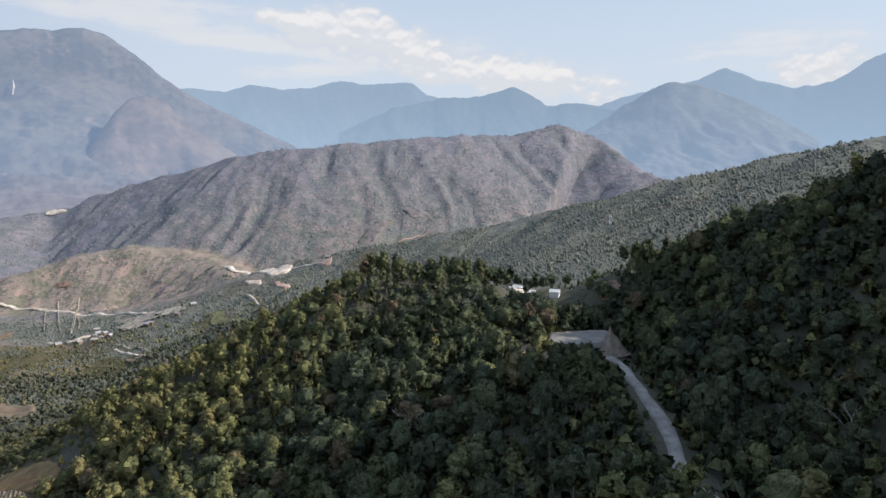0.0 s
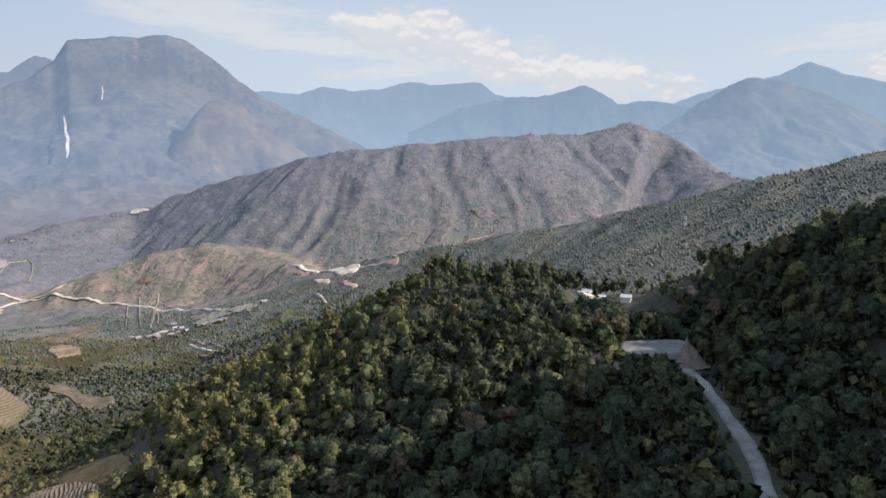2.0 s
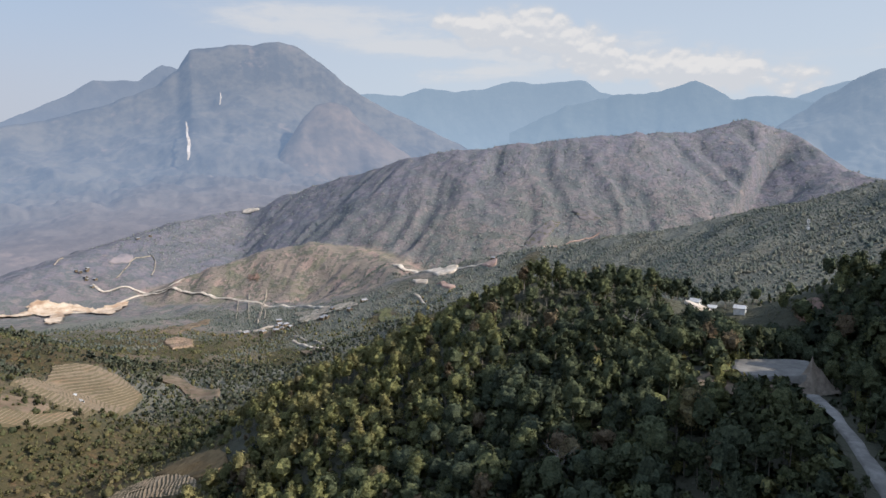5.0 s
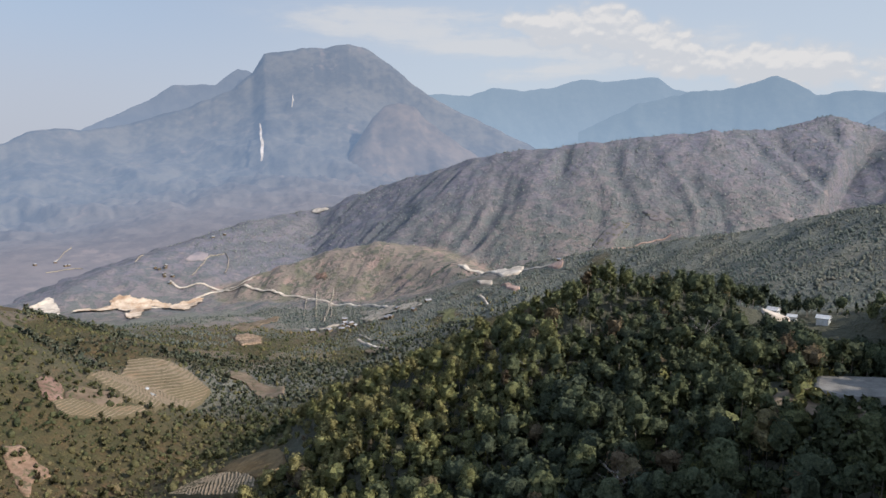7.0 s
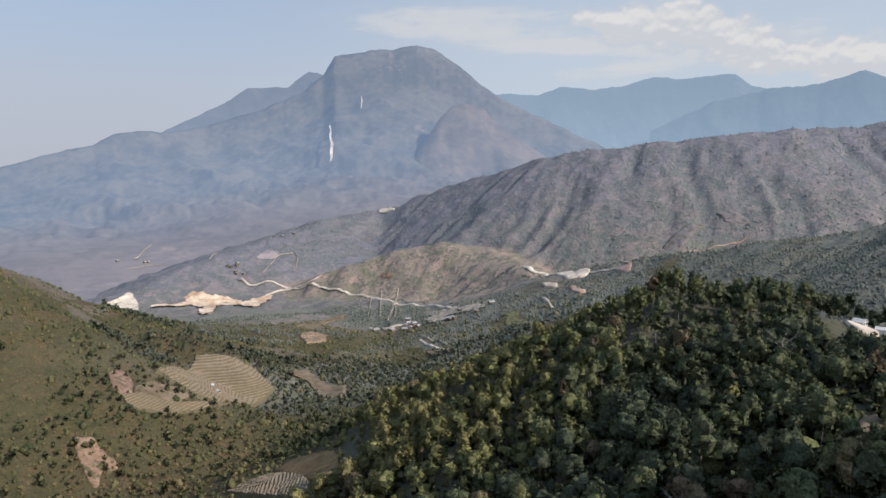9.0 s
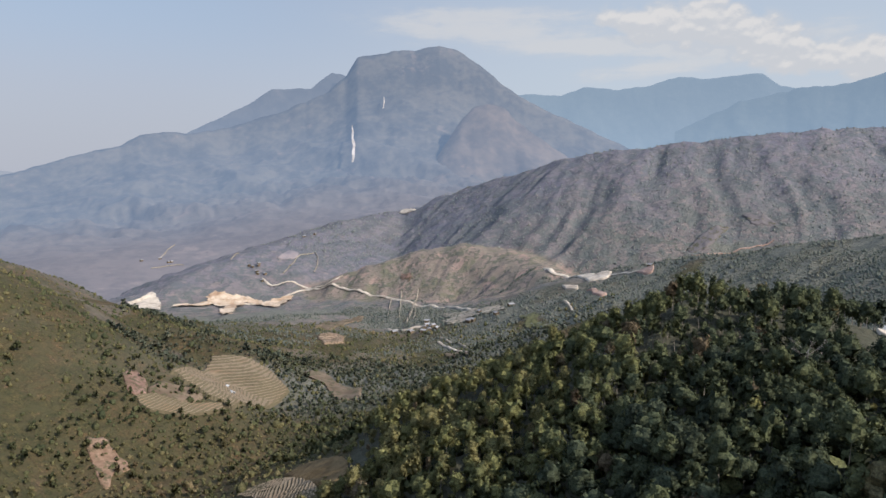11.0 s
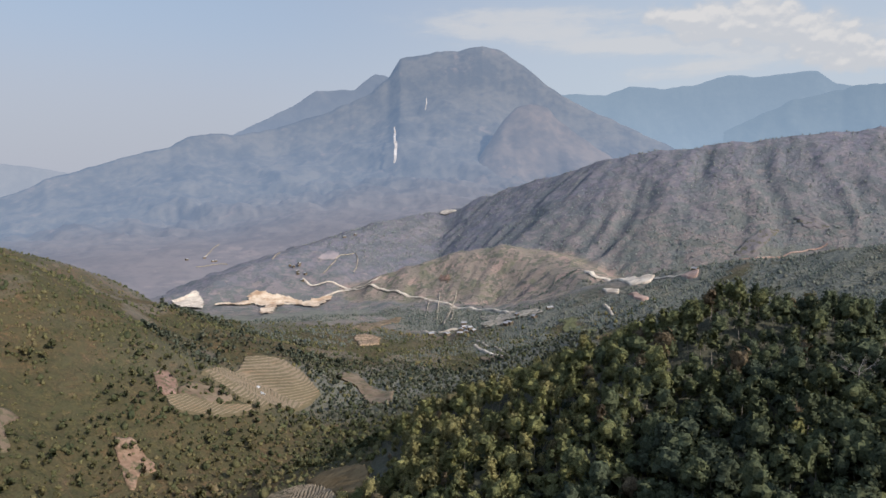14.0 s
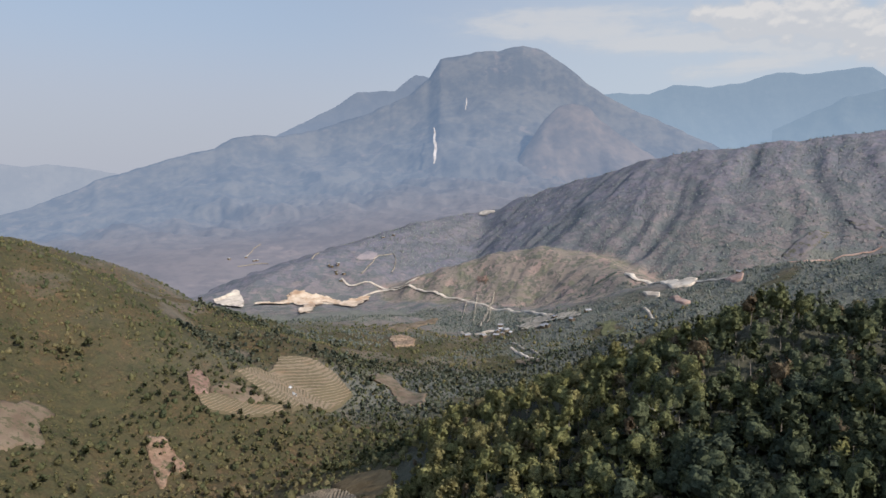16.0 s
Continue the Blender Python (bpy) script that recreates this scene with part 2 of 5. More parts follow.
def ridge(line, x, y, left, right, soft, ribs=0.0, rib_width=80.0, seed=0):
    """Height of a ridge: crest line, slopes to the line's left and right, roundness of the crest, depth and width of gullies."""
    d, crest, along, side = to_line(line, x, y)
    slope = np.where(side > 0, left, right)
    fall = slope * (np.sqrt(d * d + soft * soft) - soft)
    if ribs:
        wave = 1 - np.abs(2 * fractal(along / rib_width + 0.25 * np.sin(d / rib_width), d / (rib_width * 6) + side * 7.7, seed, 3) - 1)
        fall = fall + ribs * (1 - wave) ** 1.2 * np.clip(d / (rib_width * 1.2), 0, 1)
    return crest - fall


def gullies(x, y):
    """Where the gullies of the long ridge run: 1 in their beds."""
    d, crest, along, side = to_line(MID_RIDGE, x, y)
    bed = np.abs(2 * fractal(along / 70 + 0.25 * np.sin(d / 70), d / 420 + side * 7.7, 3, 3) - 1)
    return smoothstep(bed, 0.12, 0.55) * smoothstep(d, 8, 60)


def streaks(x, y):
    """Pale worn ribs that run down the long ridge's face."""
    d, crest, along, side = to_line(MID_RIDGE, x, y)
    return smoothstep(fractal(along / 34 + 0.4 * np.sin(d / 90), d / 260, 23, 4, 0.6), 0.52, 0.68) * smoothstep(d, 5, 50) * smoothstep(d, 420, 260)


def blend(a, b, k):
    """Smooth maximum."""
    h = np.clip(0.5 + 0.5 * (a - b) / k, 0, 1)
    return b * (1 - h) + a * h + k * h * (1 - h)


def floor_height(x, y):
    """The valley: a stream bed that winds from under the spur to the far valley, with gentle sides."""
    d, bed, along, side = to_line(STREAM, x, y)
    return bed + 0.10 * d * smoothstep(d, 700, 200) + 45 * smoothstep(d, 300, 1200) + 14 * (fractal(x / 130, y / 130, 40, 4) - 0.5)


def height(x, y):
    x, y = np.asarray(x, float), np.asarray(y, float)
    z = floor_height(x, y)
    z = blend(z, ridge(MID_RIDGE, x, y, 0.6, 0.60, 18, 17, 70, 3) - 3 * gullies(x, y) + 13 * (fractal(x / 48, y / 60, 14, 5, 0.66) - 0.5), 20)
    z = blend(z, ridge(RIDGE_TAIL, x, y, 0.30, 0.30, 50, 16, 60, 13) + 10 * (fractal(x / 50, y / 50, 15, 4, 0.6) - 0.5), 16)
    z = blend(z, ridge(BROWN_HILL, x, y, 0.8, 0.8, 60, 20, 60, 5) + 12 * (fractal(x / 40, y / 40, 16, 4, 0.62) - 0.5), 14)
    z = blend(z, ridge(TOWER_HILL, x, y, 0.30, 0.5, 30, 16, 70, 7) + 4.0, 14)
    z = blend(z, ridge(TOWER_SPUR, x, y, 0.5, 0.5, 12, 8, 40, 8), 8)
    z = blend(z, ridge(LEFT_HILL_BACK, x, y, 0.5, 0.42, 30, 8, 60, 9), 14)
    z = blend(z, ridge(LEFT_HILL, x, y, 0.45, 0.50, 40, 5, 60, 11), 14)
    z = blend(z, ridge(FIELD_SPUR, x, y, 0.4, 0.22, 15), 12)
    near = blend(ridge(SPUR, x, y, 0.5, 0.35, 35), ridge(HILLTOP, x, y, 0.6, 0.75, 22), 8)
    z = blend(z, near, 14)
    z = blend(z, ridge(SHADE_HILL, x, y, 1.0, 0.5, 12), 8)
    for line in SPUR_RIBS:
        z = z + 9.0 * np.exp(-(to_line(line, x, y)[0] / 13.0) ** 2)
    r = np.hypot(x, y)
    z = z + (fractal(x / 45, y / 45, 21, 4) - 0.5) * np.clip(r / 90, 2, 16)
    return z


def crest_points(line):
    """Of a far range: the way along its crest and the crest's points."""
    pts = np.array(line, float)
    return np.concatenate([[0], np.cumsum(np.hypot(*np.diff(pts[:, :2], axis=0).T))]), pts


def range_height(line, s, k, inner, foot, ribs, power, seed):
    """Front of a far range at the way s along its crest, k times as far off as the crest: plan place and height."""
    run, pts = crest_points(line)
    cx, cy, cz = (np.interp(s, run, pts[:, i]) for i in range(3))
    cz = cz + (fractal(s / 70, s * 0, seed + 5, 5, 0.55) - 0.5) * 22
    x, y = cx * k, cy * k
    w = np.clip((k - inner) / (1 - inner), 0, 1)
    broad = sum(np.interp(s + d, run, pts[:, 2]) for d in range(-600, 601, 150)) / 9
    cz = broad + (cz - broad) * smoothstep(w, 0.45, 1.0)
    z = foot + (cz - foot) * (np.interp(w, [0, 0.222, 0.565, 0.78, 0.915, 1], [0, 0.174, 0.353, 0.57, 0.746, 1]) if power is None else w**power)
    deep = np.hypot(x, y)
    warp = 260 * (fractal(x / 420, deep / 420, seed + 9, 3) - 0.5)
    across = s * k + 0.25 * deep
    wave = np.abs(2 * fractal((across + warp) / 420, deep / 900, seed, 5, 0.5) - 1) * 0.75 + np.abs(2 * fractal((across - warp) / 130, deep / 260, seed + 3, 4, 0.6) - 1) * 0.25
    z = z - ribs * 2.2 * (wave - 0.2) * np.sin(math.pi * w) ** 0.9 * smoothstep(w, 0.10, 0.55)
    z = z + (fractal(x / 60, deep / 60, seed + 4, 4) - 0.5) * ribs * 0.25 * np.sin(math.pi * w)
    return x, y, z


MAIN_SLOPE = (0.46, 105, 95, None, 50)


def land(x, y):
    """The lie of the ground with the great mountain's front slope."""
    x, y = np.asarray(x, float), np.asarray(y, float)
    z = height(x, y)
    run, pts = crest_points(MAIN_MOUNTAIN)
    az = np.arctan2(-pts[:, 0], pts[:, 1])
    here = np.arctan2(-x, y)
    s = np.interp(-here, -az, run)
    k = np.hypot(x, y) / np.hypot(np.interp(s, run, pts[:, 0]), np.interp(s, run, pts[:, 1]))
    front = range_height(MAIN_MOUNTAIN, s, k, *MAIN_SLOPE)[2]
    return np.where((here < az[0]) & (here > az[-1]) & (k > MAIN_SLOPE[0]), np.maximum(z, front), z)


# ---------------------------------------------------------------- materials
def surface(name, build, rough=0.9):
    m = bpy.data.materials.new(name)
    m.use_nodes = True
    g = Nodes(m.node_tree)
    b = g.add("ShaderNodeBsdfPrincipled")
    b.inputs["Roughness"].default_value = rough
    b.inputs["Specular IOR Level"].default_value = 0.15
    build(g, b)
    out = g.add("ShaderNodeOutputMaterial")
    g.tree.links.new(b.outputs[0], out.inputs[0])
    return m


def attribute(g, name):
    n = g.add("ShaderNodeAttribute")
    n.attribute_name = name
    return n.outputs["Fac"]


def ground_nodes(g, b):
    """Dry grass and scrub: leaf litter under the wood, olive and rust slopes by the valley, grey-brown heath on the
    ridges beyond, greyed and blued with distance to paint in haze.
    """
    p = g.add("ShaderNodeNewGeometry").outputs["Position"]
    big, mid, fine = g.noise(p, 0.006, 6, 0.6), g.noise(p, 0.028, 7, 0.62), g.noise(p, 0.16, 6, 0.65)
    grain = g.noise(p, 0.7, 5, 0.7)
    dry = g.mix(g.smooth(mid, 0.35, 0.65), (0.192, 0.108, 0.066), (0.176, 0.116, 0.062))
    green = g.mix(g.smooth(fine, 0.36, 0.64), (0.070, 0.066, 0.034), (0.122, 0.104, 0.050))
    slope = g.mix(g.smooth(g.math("ADD", big, g.math("MULTIPLY", g.math("SUBTRACT", mid, 0.5), 1.5)), 0.38, 0.66), green, dry)
    slope = g.mix(g.smooth(g.noise(p, 0.05, 5, 0.65, 0.4), 0.58, 0.68, 0.0, 0.7), slope, (0.220, 0.138, 0.092))
    slope = g.mix(g.smooth(fine, 0.42, 0.66, 0.55, 0.0), slope, (0.066, 0.070, 0.036))
    slope = g.mix(1.0, slope, g.mix(g.smooth(grain, 0.3, 0.7), (0.48, 0.48, 0.46), (1.20, 1.13, 1.06)), "MULTIPLY")
    tufts = g.noise(p, 0.22, 3, 0.55, 0.4)
    slope = g.mix(g.smooth(tufts, 0.48, 0.58, 0.0, 0.55), slope, (0.078, 0.062, 0.034))
    bush = g.math("ADD", g.noise(p, 0.085, 3, 0.55, 0.5), g.math("MULTIPLY", g.math("SUBTRACT", mid, 0.5), 0.7))
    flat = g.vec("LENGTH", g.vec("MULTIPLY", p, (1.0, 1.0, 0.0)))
    slope = g.mix(g.smooth(bush, 0.47, 0.58, 0.0, 0.60), slope, (0.080, 0.072, 0.036))
    clumps = g.noise(p, 0.034, 3, 0.55, 0.8)
    # haze painted into the farther heath: greyer and bluer than the lower one
    hazed_heath = g.mix(g.smooth(mid, 0.34, 0.64), (0.178, 0.170, 0.198), (0.234, 0.202, 0.222))
    hazed_heath = g.mix(g.smooth(clumps, 0.47, 0.57, 0.0, 0.75), hazed_heath, (0.140, 0.150, 0.164))
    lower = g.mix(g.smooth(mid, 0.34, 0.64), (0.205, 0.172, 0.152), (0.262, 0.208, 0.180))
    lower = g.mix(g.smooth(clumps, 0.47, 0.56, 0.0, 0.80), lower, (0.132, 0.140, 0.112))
    heath = g.mix(g.smooth(g.math("ADD", flat, g.math("MULTIPLY", big, 500.0)), 1750.0, 2350.0), lower, hazed_heath)
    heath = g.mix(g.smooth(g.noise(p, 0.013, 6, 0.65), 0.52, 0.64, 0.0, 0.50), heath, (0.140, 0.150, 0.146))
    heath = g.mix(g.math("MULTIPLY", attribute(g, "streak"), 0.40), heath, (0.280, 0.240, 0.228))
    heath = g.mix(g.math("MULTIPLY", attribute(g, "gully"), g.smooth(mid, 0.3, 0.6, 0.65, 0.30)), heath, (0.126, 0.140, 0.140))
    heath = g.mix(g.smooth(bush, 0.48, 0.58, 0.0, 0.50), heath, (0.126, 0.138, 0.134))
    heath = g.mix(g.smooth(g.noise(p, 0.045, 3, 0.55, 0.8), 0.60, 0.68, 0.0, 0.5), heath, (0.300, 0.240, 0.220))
    brown = g.mix(g.smooth(mid, 0.36, 0.64), (0.242, 0.200, 0.158), (0.306, 0.232, 0.190))
    brown = g.mix(g.smooth(g.noise(p, 0.018, 4, 0.55, 0.5), 0.55, 0.63, 0.0, 0.8), brown, (0.380, 0.262, 0.215))
    brown = g.mix(g.smooth(g.noise(p, 0.024, 4, 0.55, 0.5), 0.52, 0.62, 0.0, 0.75), brown, (0.178, 0.172, 0.112))
    brown = g.mix(g.smooth(bush, 0.52, 0.62, 0.0, 0.85), brown, (0.136, 0.136, 0.104))
    heath = g.mix(attribute(g, "brown"), heath, brown)
    litter = g.mix(fine, (0.060, 0.064, 0.044), (0.110, 0.098, 0.066))
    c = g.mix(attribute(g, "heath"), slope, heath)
    fallow = g.noise(p, 0.011, 5, 0.6)
    c = g.mix(g.math("MULTIPLY", g.smooth(fallow, 0.53, 0.60, 0.0, 0.4), g.math("MULTIPLY", g.smooth(flat, 600.0, 800.0), g.smooth(flat, 1350.0, 1600.0, 1.0, 0.0))), c, g.mix(g.smooth(fine, 0.4, 0.6), (0.20, 0.165, 0.135), (0.27, 0.225, 0.19)))
    # ground under far trees, paled to match their hazed leaves
    c = g.mix(attribute(g, "grove"), c, g.mix(fine, (0.135, 0.148, 0.124), (0.215, 0.198, 0.160)))
    c = g.mix(attribute(g, "wood"), c, litter)
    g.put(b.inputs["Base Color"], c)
    rough = g.math("ADD", g.math("ADD", g.math("MULTIPLY", fine, 0.6), g.math("MULTIPLY", mid, 2.0)), g.math("MULTIPLY", g.smooth(bush, 0.47, 0.60), 0.35))
    bump = g.add("ShaderNodeBump", n_Strength=0.5, n_Distance=5.0, n_Height=rough)
    g.put(b.inputs["Normal"], bump.outputs[0])


GROUND = surface("dry_scrub_ground", ground_nodes)


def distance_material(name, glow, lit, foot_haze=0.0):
    """Far mountains seen as a backdrop of distance: dim slopes with the air's own light painted over them as blue
    emission.
    """

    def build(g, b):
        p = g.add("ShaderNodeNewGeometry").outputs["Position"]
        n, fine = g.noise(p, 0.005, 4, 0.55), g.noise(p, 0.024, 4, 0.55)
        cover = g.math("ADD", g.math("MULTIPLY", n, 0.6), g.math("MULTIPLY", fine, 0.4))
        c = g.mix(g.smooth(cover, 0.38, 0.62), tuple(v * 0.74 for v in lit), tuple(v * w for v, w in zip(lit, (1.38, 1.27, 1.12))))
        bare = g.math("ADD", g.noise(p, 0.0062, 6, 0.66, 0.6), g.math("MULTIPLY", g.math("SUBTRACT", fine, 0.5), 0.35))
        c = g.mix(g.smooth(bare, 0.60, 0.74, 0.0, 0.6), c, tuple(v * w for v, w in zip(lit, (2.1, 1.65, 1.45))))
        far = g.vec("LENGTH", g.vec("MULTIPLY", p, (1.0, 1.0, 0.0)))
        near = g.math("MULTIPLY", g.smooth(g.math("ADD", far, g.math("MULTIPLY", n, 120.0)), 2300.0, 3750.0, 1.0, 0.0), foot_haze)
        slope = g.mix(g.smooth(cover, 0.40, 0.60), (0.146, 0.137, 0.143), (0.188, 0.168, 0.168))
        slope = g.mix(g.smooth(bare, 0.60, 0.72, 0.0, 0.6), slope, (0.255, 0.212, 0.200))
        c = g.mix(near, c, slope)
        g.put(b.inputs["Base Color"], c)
        # painted haze: emission stronger low down, weak on the great mountain's near foot
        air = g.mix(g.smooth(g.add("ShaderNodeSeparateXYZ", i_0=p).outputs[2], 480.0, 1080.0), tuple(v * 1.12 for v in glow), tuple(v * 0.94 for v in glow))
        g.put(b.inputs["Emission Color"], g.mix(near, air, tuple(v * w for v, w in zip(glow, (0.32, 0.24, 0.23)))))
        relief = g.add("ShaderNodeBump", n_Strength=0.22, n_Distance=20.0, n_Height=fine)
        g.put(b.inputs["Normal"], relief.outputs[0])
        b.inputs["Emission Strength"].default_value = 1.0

    return surface(name, build, 1.0)


def foliage(name, stops, through=0.35, single=False):
    """Leaves that let some light through; colours by each plant's tint."""
    m = bpy.data.materials.new(name)
    m.use_nodes = True
    g = Nodes(m.node_tree)
    t = g.math("MULTIPLY", g.add("ShaderNodeObjectInfo").outputs["Random"], 0.8) if single else attribute(g, "tint")
    ramp = g.add("ShaderNodeValToRGB", i_0=t)
    r = ramp.color_ramp
    r.elements[0].position, r.elements[0].color = stops[0][0], (*stops[0][1], 1)
    r.elements[1].position, r.elements[1].color = stops[-1][0], (*stops[-1][1], 1)
    for at, c in stops[1:-1]:
        r.elements.new(at).color = (*c, 1)
    isl = g.add("ShaderNodeNewGeometry").outputs["Random Per Island"]
    c = g.mix(1.0, ramp.outputs[0], g.mix(isl, (0.86, 0.86, 0.86), (1.14, 1.14, 1.12)), "MULTIPLY")
    where = g.add("ShaderNodeNewGeometry").outputs["Position"]
    grain = g.add("ShaderNodeTexNoise", n_Vector=where, n_Scale=1.7, n_Detail=5.0, n_Roughness=0.7)
    c = g.mix(1.0, c, g.mix(g.smooth(grain.outputs["Fac"], 0.32, 0.68), (0.52, 0.54, 0.58), (1.45, 1.42, 1.32)), "MULTIPLY")
    round_ = g.add("ShaderNodeAttribute")
    round_.attribute_name = "bulge"
    turned = g.add("ShaderNodeVectorTransform", i_0=round_.outputs["Vector"])
    turned.vector_type, turned.convert_from, turned.convert_to = "NORMAL", "OBJECT", "WORLD"
    soft = g.vec("NORMALIZE", g.vec("ADD", g.vec("SCALE", g.add("ShaderNodeNewGeometry").outputs["Normal"], scale=0.22), g.vec("ADD", turned.outputs[0], g.vec("SCALE", g.vec("SUBTRACT", grain.outputs["Color"], (0.5, 0.5, 0.5)), scale=1.5))))
    face = g.add("ShaderNodeBsdfDiffuse", n_Color=c, n_Normal=soft)
    leak = g.add("ShaderNodeBsdfTranslucent", n_Color=c, n_Normal=soft)
    both = g.add("ShaderNodeMixShader", i_0=through, i_1=face.outputs[0], i_2=leak.outputs[0])
    out = g.add("ShaderNodeOutputMaterial")
    g.tree.links.new(both.outputs[0], out.inputs[0])
    return m


LEAF_STOPS = [(0.0, (0.082, 0.098, 0.070)), (0.30, (0.142, 0.158, 0.088)), (0.62, (0.244, 0.240, 0.106)), (0.80, (0.290, 0.260, 0.124)), (0.90, (0.190, 0.150, 0.098)), (1.0, (0.175, 0.132, 0.090))]
LEAF = foliage("leaves", LEAF_STOPS)
SINGLE_LEAF = foliage("single_tree_leaves", LEAF_STOPS, 0.35, True)
SCRUB_LEAF = foliage("scrub_leaves", [(0.0, (0.084, 0.098, 0.056)), (0.30, (0.126, 0.132, 0.070)), (0.55, (0.200, 0.182, 0.092)), (0.75, (0.245, 0.202, 0.112)), (0.90, (0.225, 0.152, 0.104)), (1.0, (0.2, 0.14, 0.10))])
# leaf colours paled and greyed to paint haze over the distant woods
HAZED_LEAF = foliage("hazed_far_leaves", [(0.0, (0.148, 0.172, 0.156)), (0.5, (0.190, 0.202, 0.172)), (0.85, (0.260, 0.242, 0.200)), (1.0, (0.16, 0.18, 0.16))])


def bark_nodes(g, b):
    p = g.add("ShaderNodeNewGeometry").outputs["Position"]
    g.put(b.inputs["Base Color"], g.mix(g.noise(p, 1.5), (0.16, 0.13, 0.10), (0.32, 0.28, 0.24)))


BARK = surface("bark", bark_nodes)


def earth(name, dark, light, grain=0.15, bump=0.6, weeds=0.0):
    def build(g, b):
        p = g.add("ShaderNodeNewGeometry").outputs["Position"]
        wide, fine = g.noise(p, grain * 0.25, 5, 0.6), g.noise(p, grain, 7, 0.65)
        c = g.mix(g.smooth(g.math("ADD", g.math("MULTIPLY", wide, 0.5), g.math("MULTIPLY", fine, 0.5)), 0.36, 0.62), dark, light)
        if weeds:
            tuft = g.noise(p, weeds, 5, 0.7)
            c = g.mix(g.smooth(tuft, 0.48, 0.60, 0.0, 0.85), c, (0.09, 0.085, 0.045))
        g.put(b.inputs["Base Color"], c)
        n = g.add("ShaderNodeBump", n_Strength=bump, n_Distance=1.0, n_Height=fine)
        g.put(b.inputs["Normal"], n.outputs[0])

    return surface(name, build)


PALE_ROCK = earth("pale_rock", (0.38, 0.35, 0.34), (0.62, 0.58, 0.57), 0.02)
PALE_EARTH = earth("pale_earth", (0.40, 0.32, 0.25), (0.68, 0.58, 0.47), 0.07)
SPOIL_EARTH = earth("spoil", (0.26, 0.215, 0.17), (0.50, 0.43, 0.35), 0.12, 0.8, 0.12)
RIDGE_SOIL = earth("ridge_soil", (0.150, 0.138, 0.138), (0.205, 0.176, 0.172), 0.05, 0.6, 0.06)
PINK_SOIL = earth("pink_soil", (0.17, 0.165, 0.185), (0.33, 0.275, 0.27), 0.02, 0.3)
ORANGE_EARTH = earth("orange_cream_earth", (0.42, 0.27, 0.17), (0.70, 0.56, 0.42), 0.05)
SAND_EARTH = earth("sandy_orange_earth", (0.23, 0.145, 0.095), (0.41, 0.285, 0.195), 0.2, 0.8, 0.30)
SLIP_EARTH = earth("orange_slip_earth", (0.22, 0.135, 0.088), (0.34, 0.225, 0.155), 0.25, 0.8, 0.12)
PINK_EARTH = earth("pink_orange_earth", (0.30, 0.19, 0.145), (0.47, 0.33, 0.27), 0.1, 0.8)
RED_SOIL = earth("red_soil", (0.20, 0.12, 0.09), (0.33, 0.21, 0.165), 0.12, 0.8, 0.25)
BROWN_SOIL = earth("brown_soil", (0.15, 0.105, 0.072), (0.25, 0.185, 0.13), 0.1, 0.6, 0.2)
ROAD_DUST = earth("dusty_road", (0.21, 0.19, 0.168), (0.33, 0.30, 0.268), 0.3)
PAD_GRAVEL = earth("grey_gravel", (0.170, 0.155, 0.138), (0.255, 0.235, 0.208), 0.25)
DRY_GRASS_MAT = earth("dry_grass", (0.13, 0.085, 0.04), (0.22, 0.15, 0.075), 0.25)
KNOLL_GRASS = earth("knoll_grass", (0.13, 0.13, 0.065), (0.19, 0.18, 0.085), 0.12, 0.6, 0.1)
WHITE_PAINT = earth("whitewash", (0.62, 0.60, 0.57), (0.80, 0.79, 0.77), 0.8, 0.1)
TIN_ROOF = earth("pale_tin_roof", (0.46, 0.45, 0.44), (0.62, 0.61, 0.60), 0.9, 0.1)
GREY_ROOF = earth("grey_fibre_roof", (0.26, 0.25, 0.25), (0.40, 0.39, 0.39), 0.9, 0.1)
DARK_OPENING = earth("dark_window_glass", (0.02, 0.022, 0.025), (0.04, 0.042, 0.045), 1.0, 0.0)
STEEL = earth("galvanised_steel", (0.40, 0.41, 0.42), (0.55, 0.56, 0.57), 1.0, 0.0)
DEAD_WOOD = earth("dead_wood", (0.22, 0.19, 0.17), (0.36, 0.32, 0.29), 1.2, 0.3)


def straw_nodes(g, b):
    """Terraced field: straw stubble on the treads, brown grass on the risers."""
    geo = g.add("ShaderNodeNewGeometry")
    fine = g.noise(geo.outputs["Position"], 0.5, 6, 0.65)
    wide = g.noise(geo.outputs["Position"], 0.05, 4)
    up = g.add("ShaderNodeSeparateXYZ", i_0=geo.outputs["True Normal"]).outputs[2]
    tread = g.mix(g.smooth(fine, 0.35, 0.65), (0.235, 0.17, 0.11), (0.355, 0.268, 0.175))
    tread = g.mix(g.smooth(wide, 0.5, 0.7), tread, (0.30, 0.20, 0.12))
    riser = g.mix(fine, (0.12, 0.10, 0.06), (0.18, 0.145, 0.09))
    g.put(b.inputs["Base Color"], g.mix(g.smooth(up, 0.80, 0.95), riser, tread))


PAD_EARTH = earth("cut_earth", (0.22, 0.175, 0.135), (0.37, 0.30, 0.235), 0.35, 0.8)
STRAW = surface("terraced_stubble", straw_nodes)

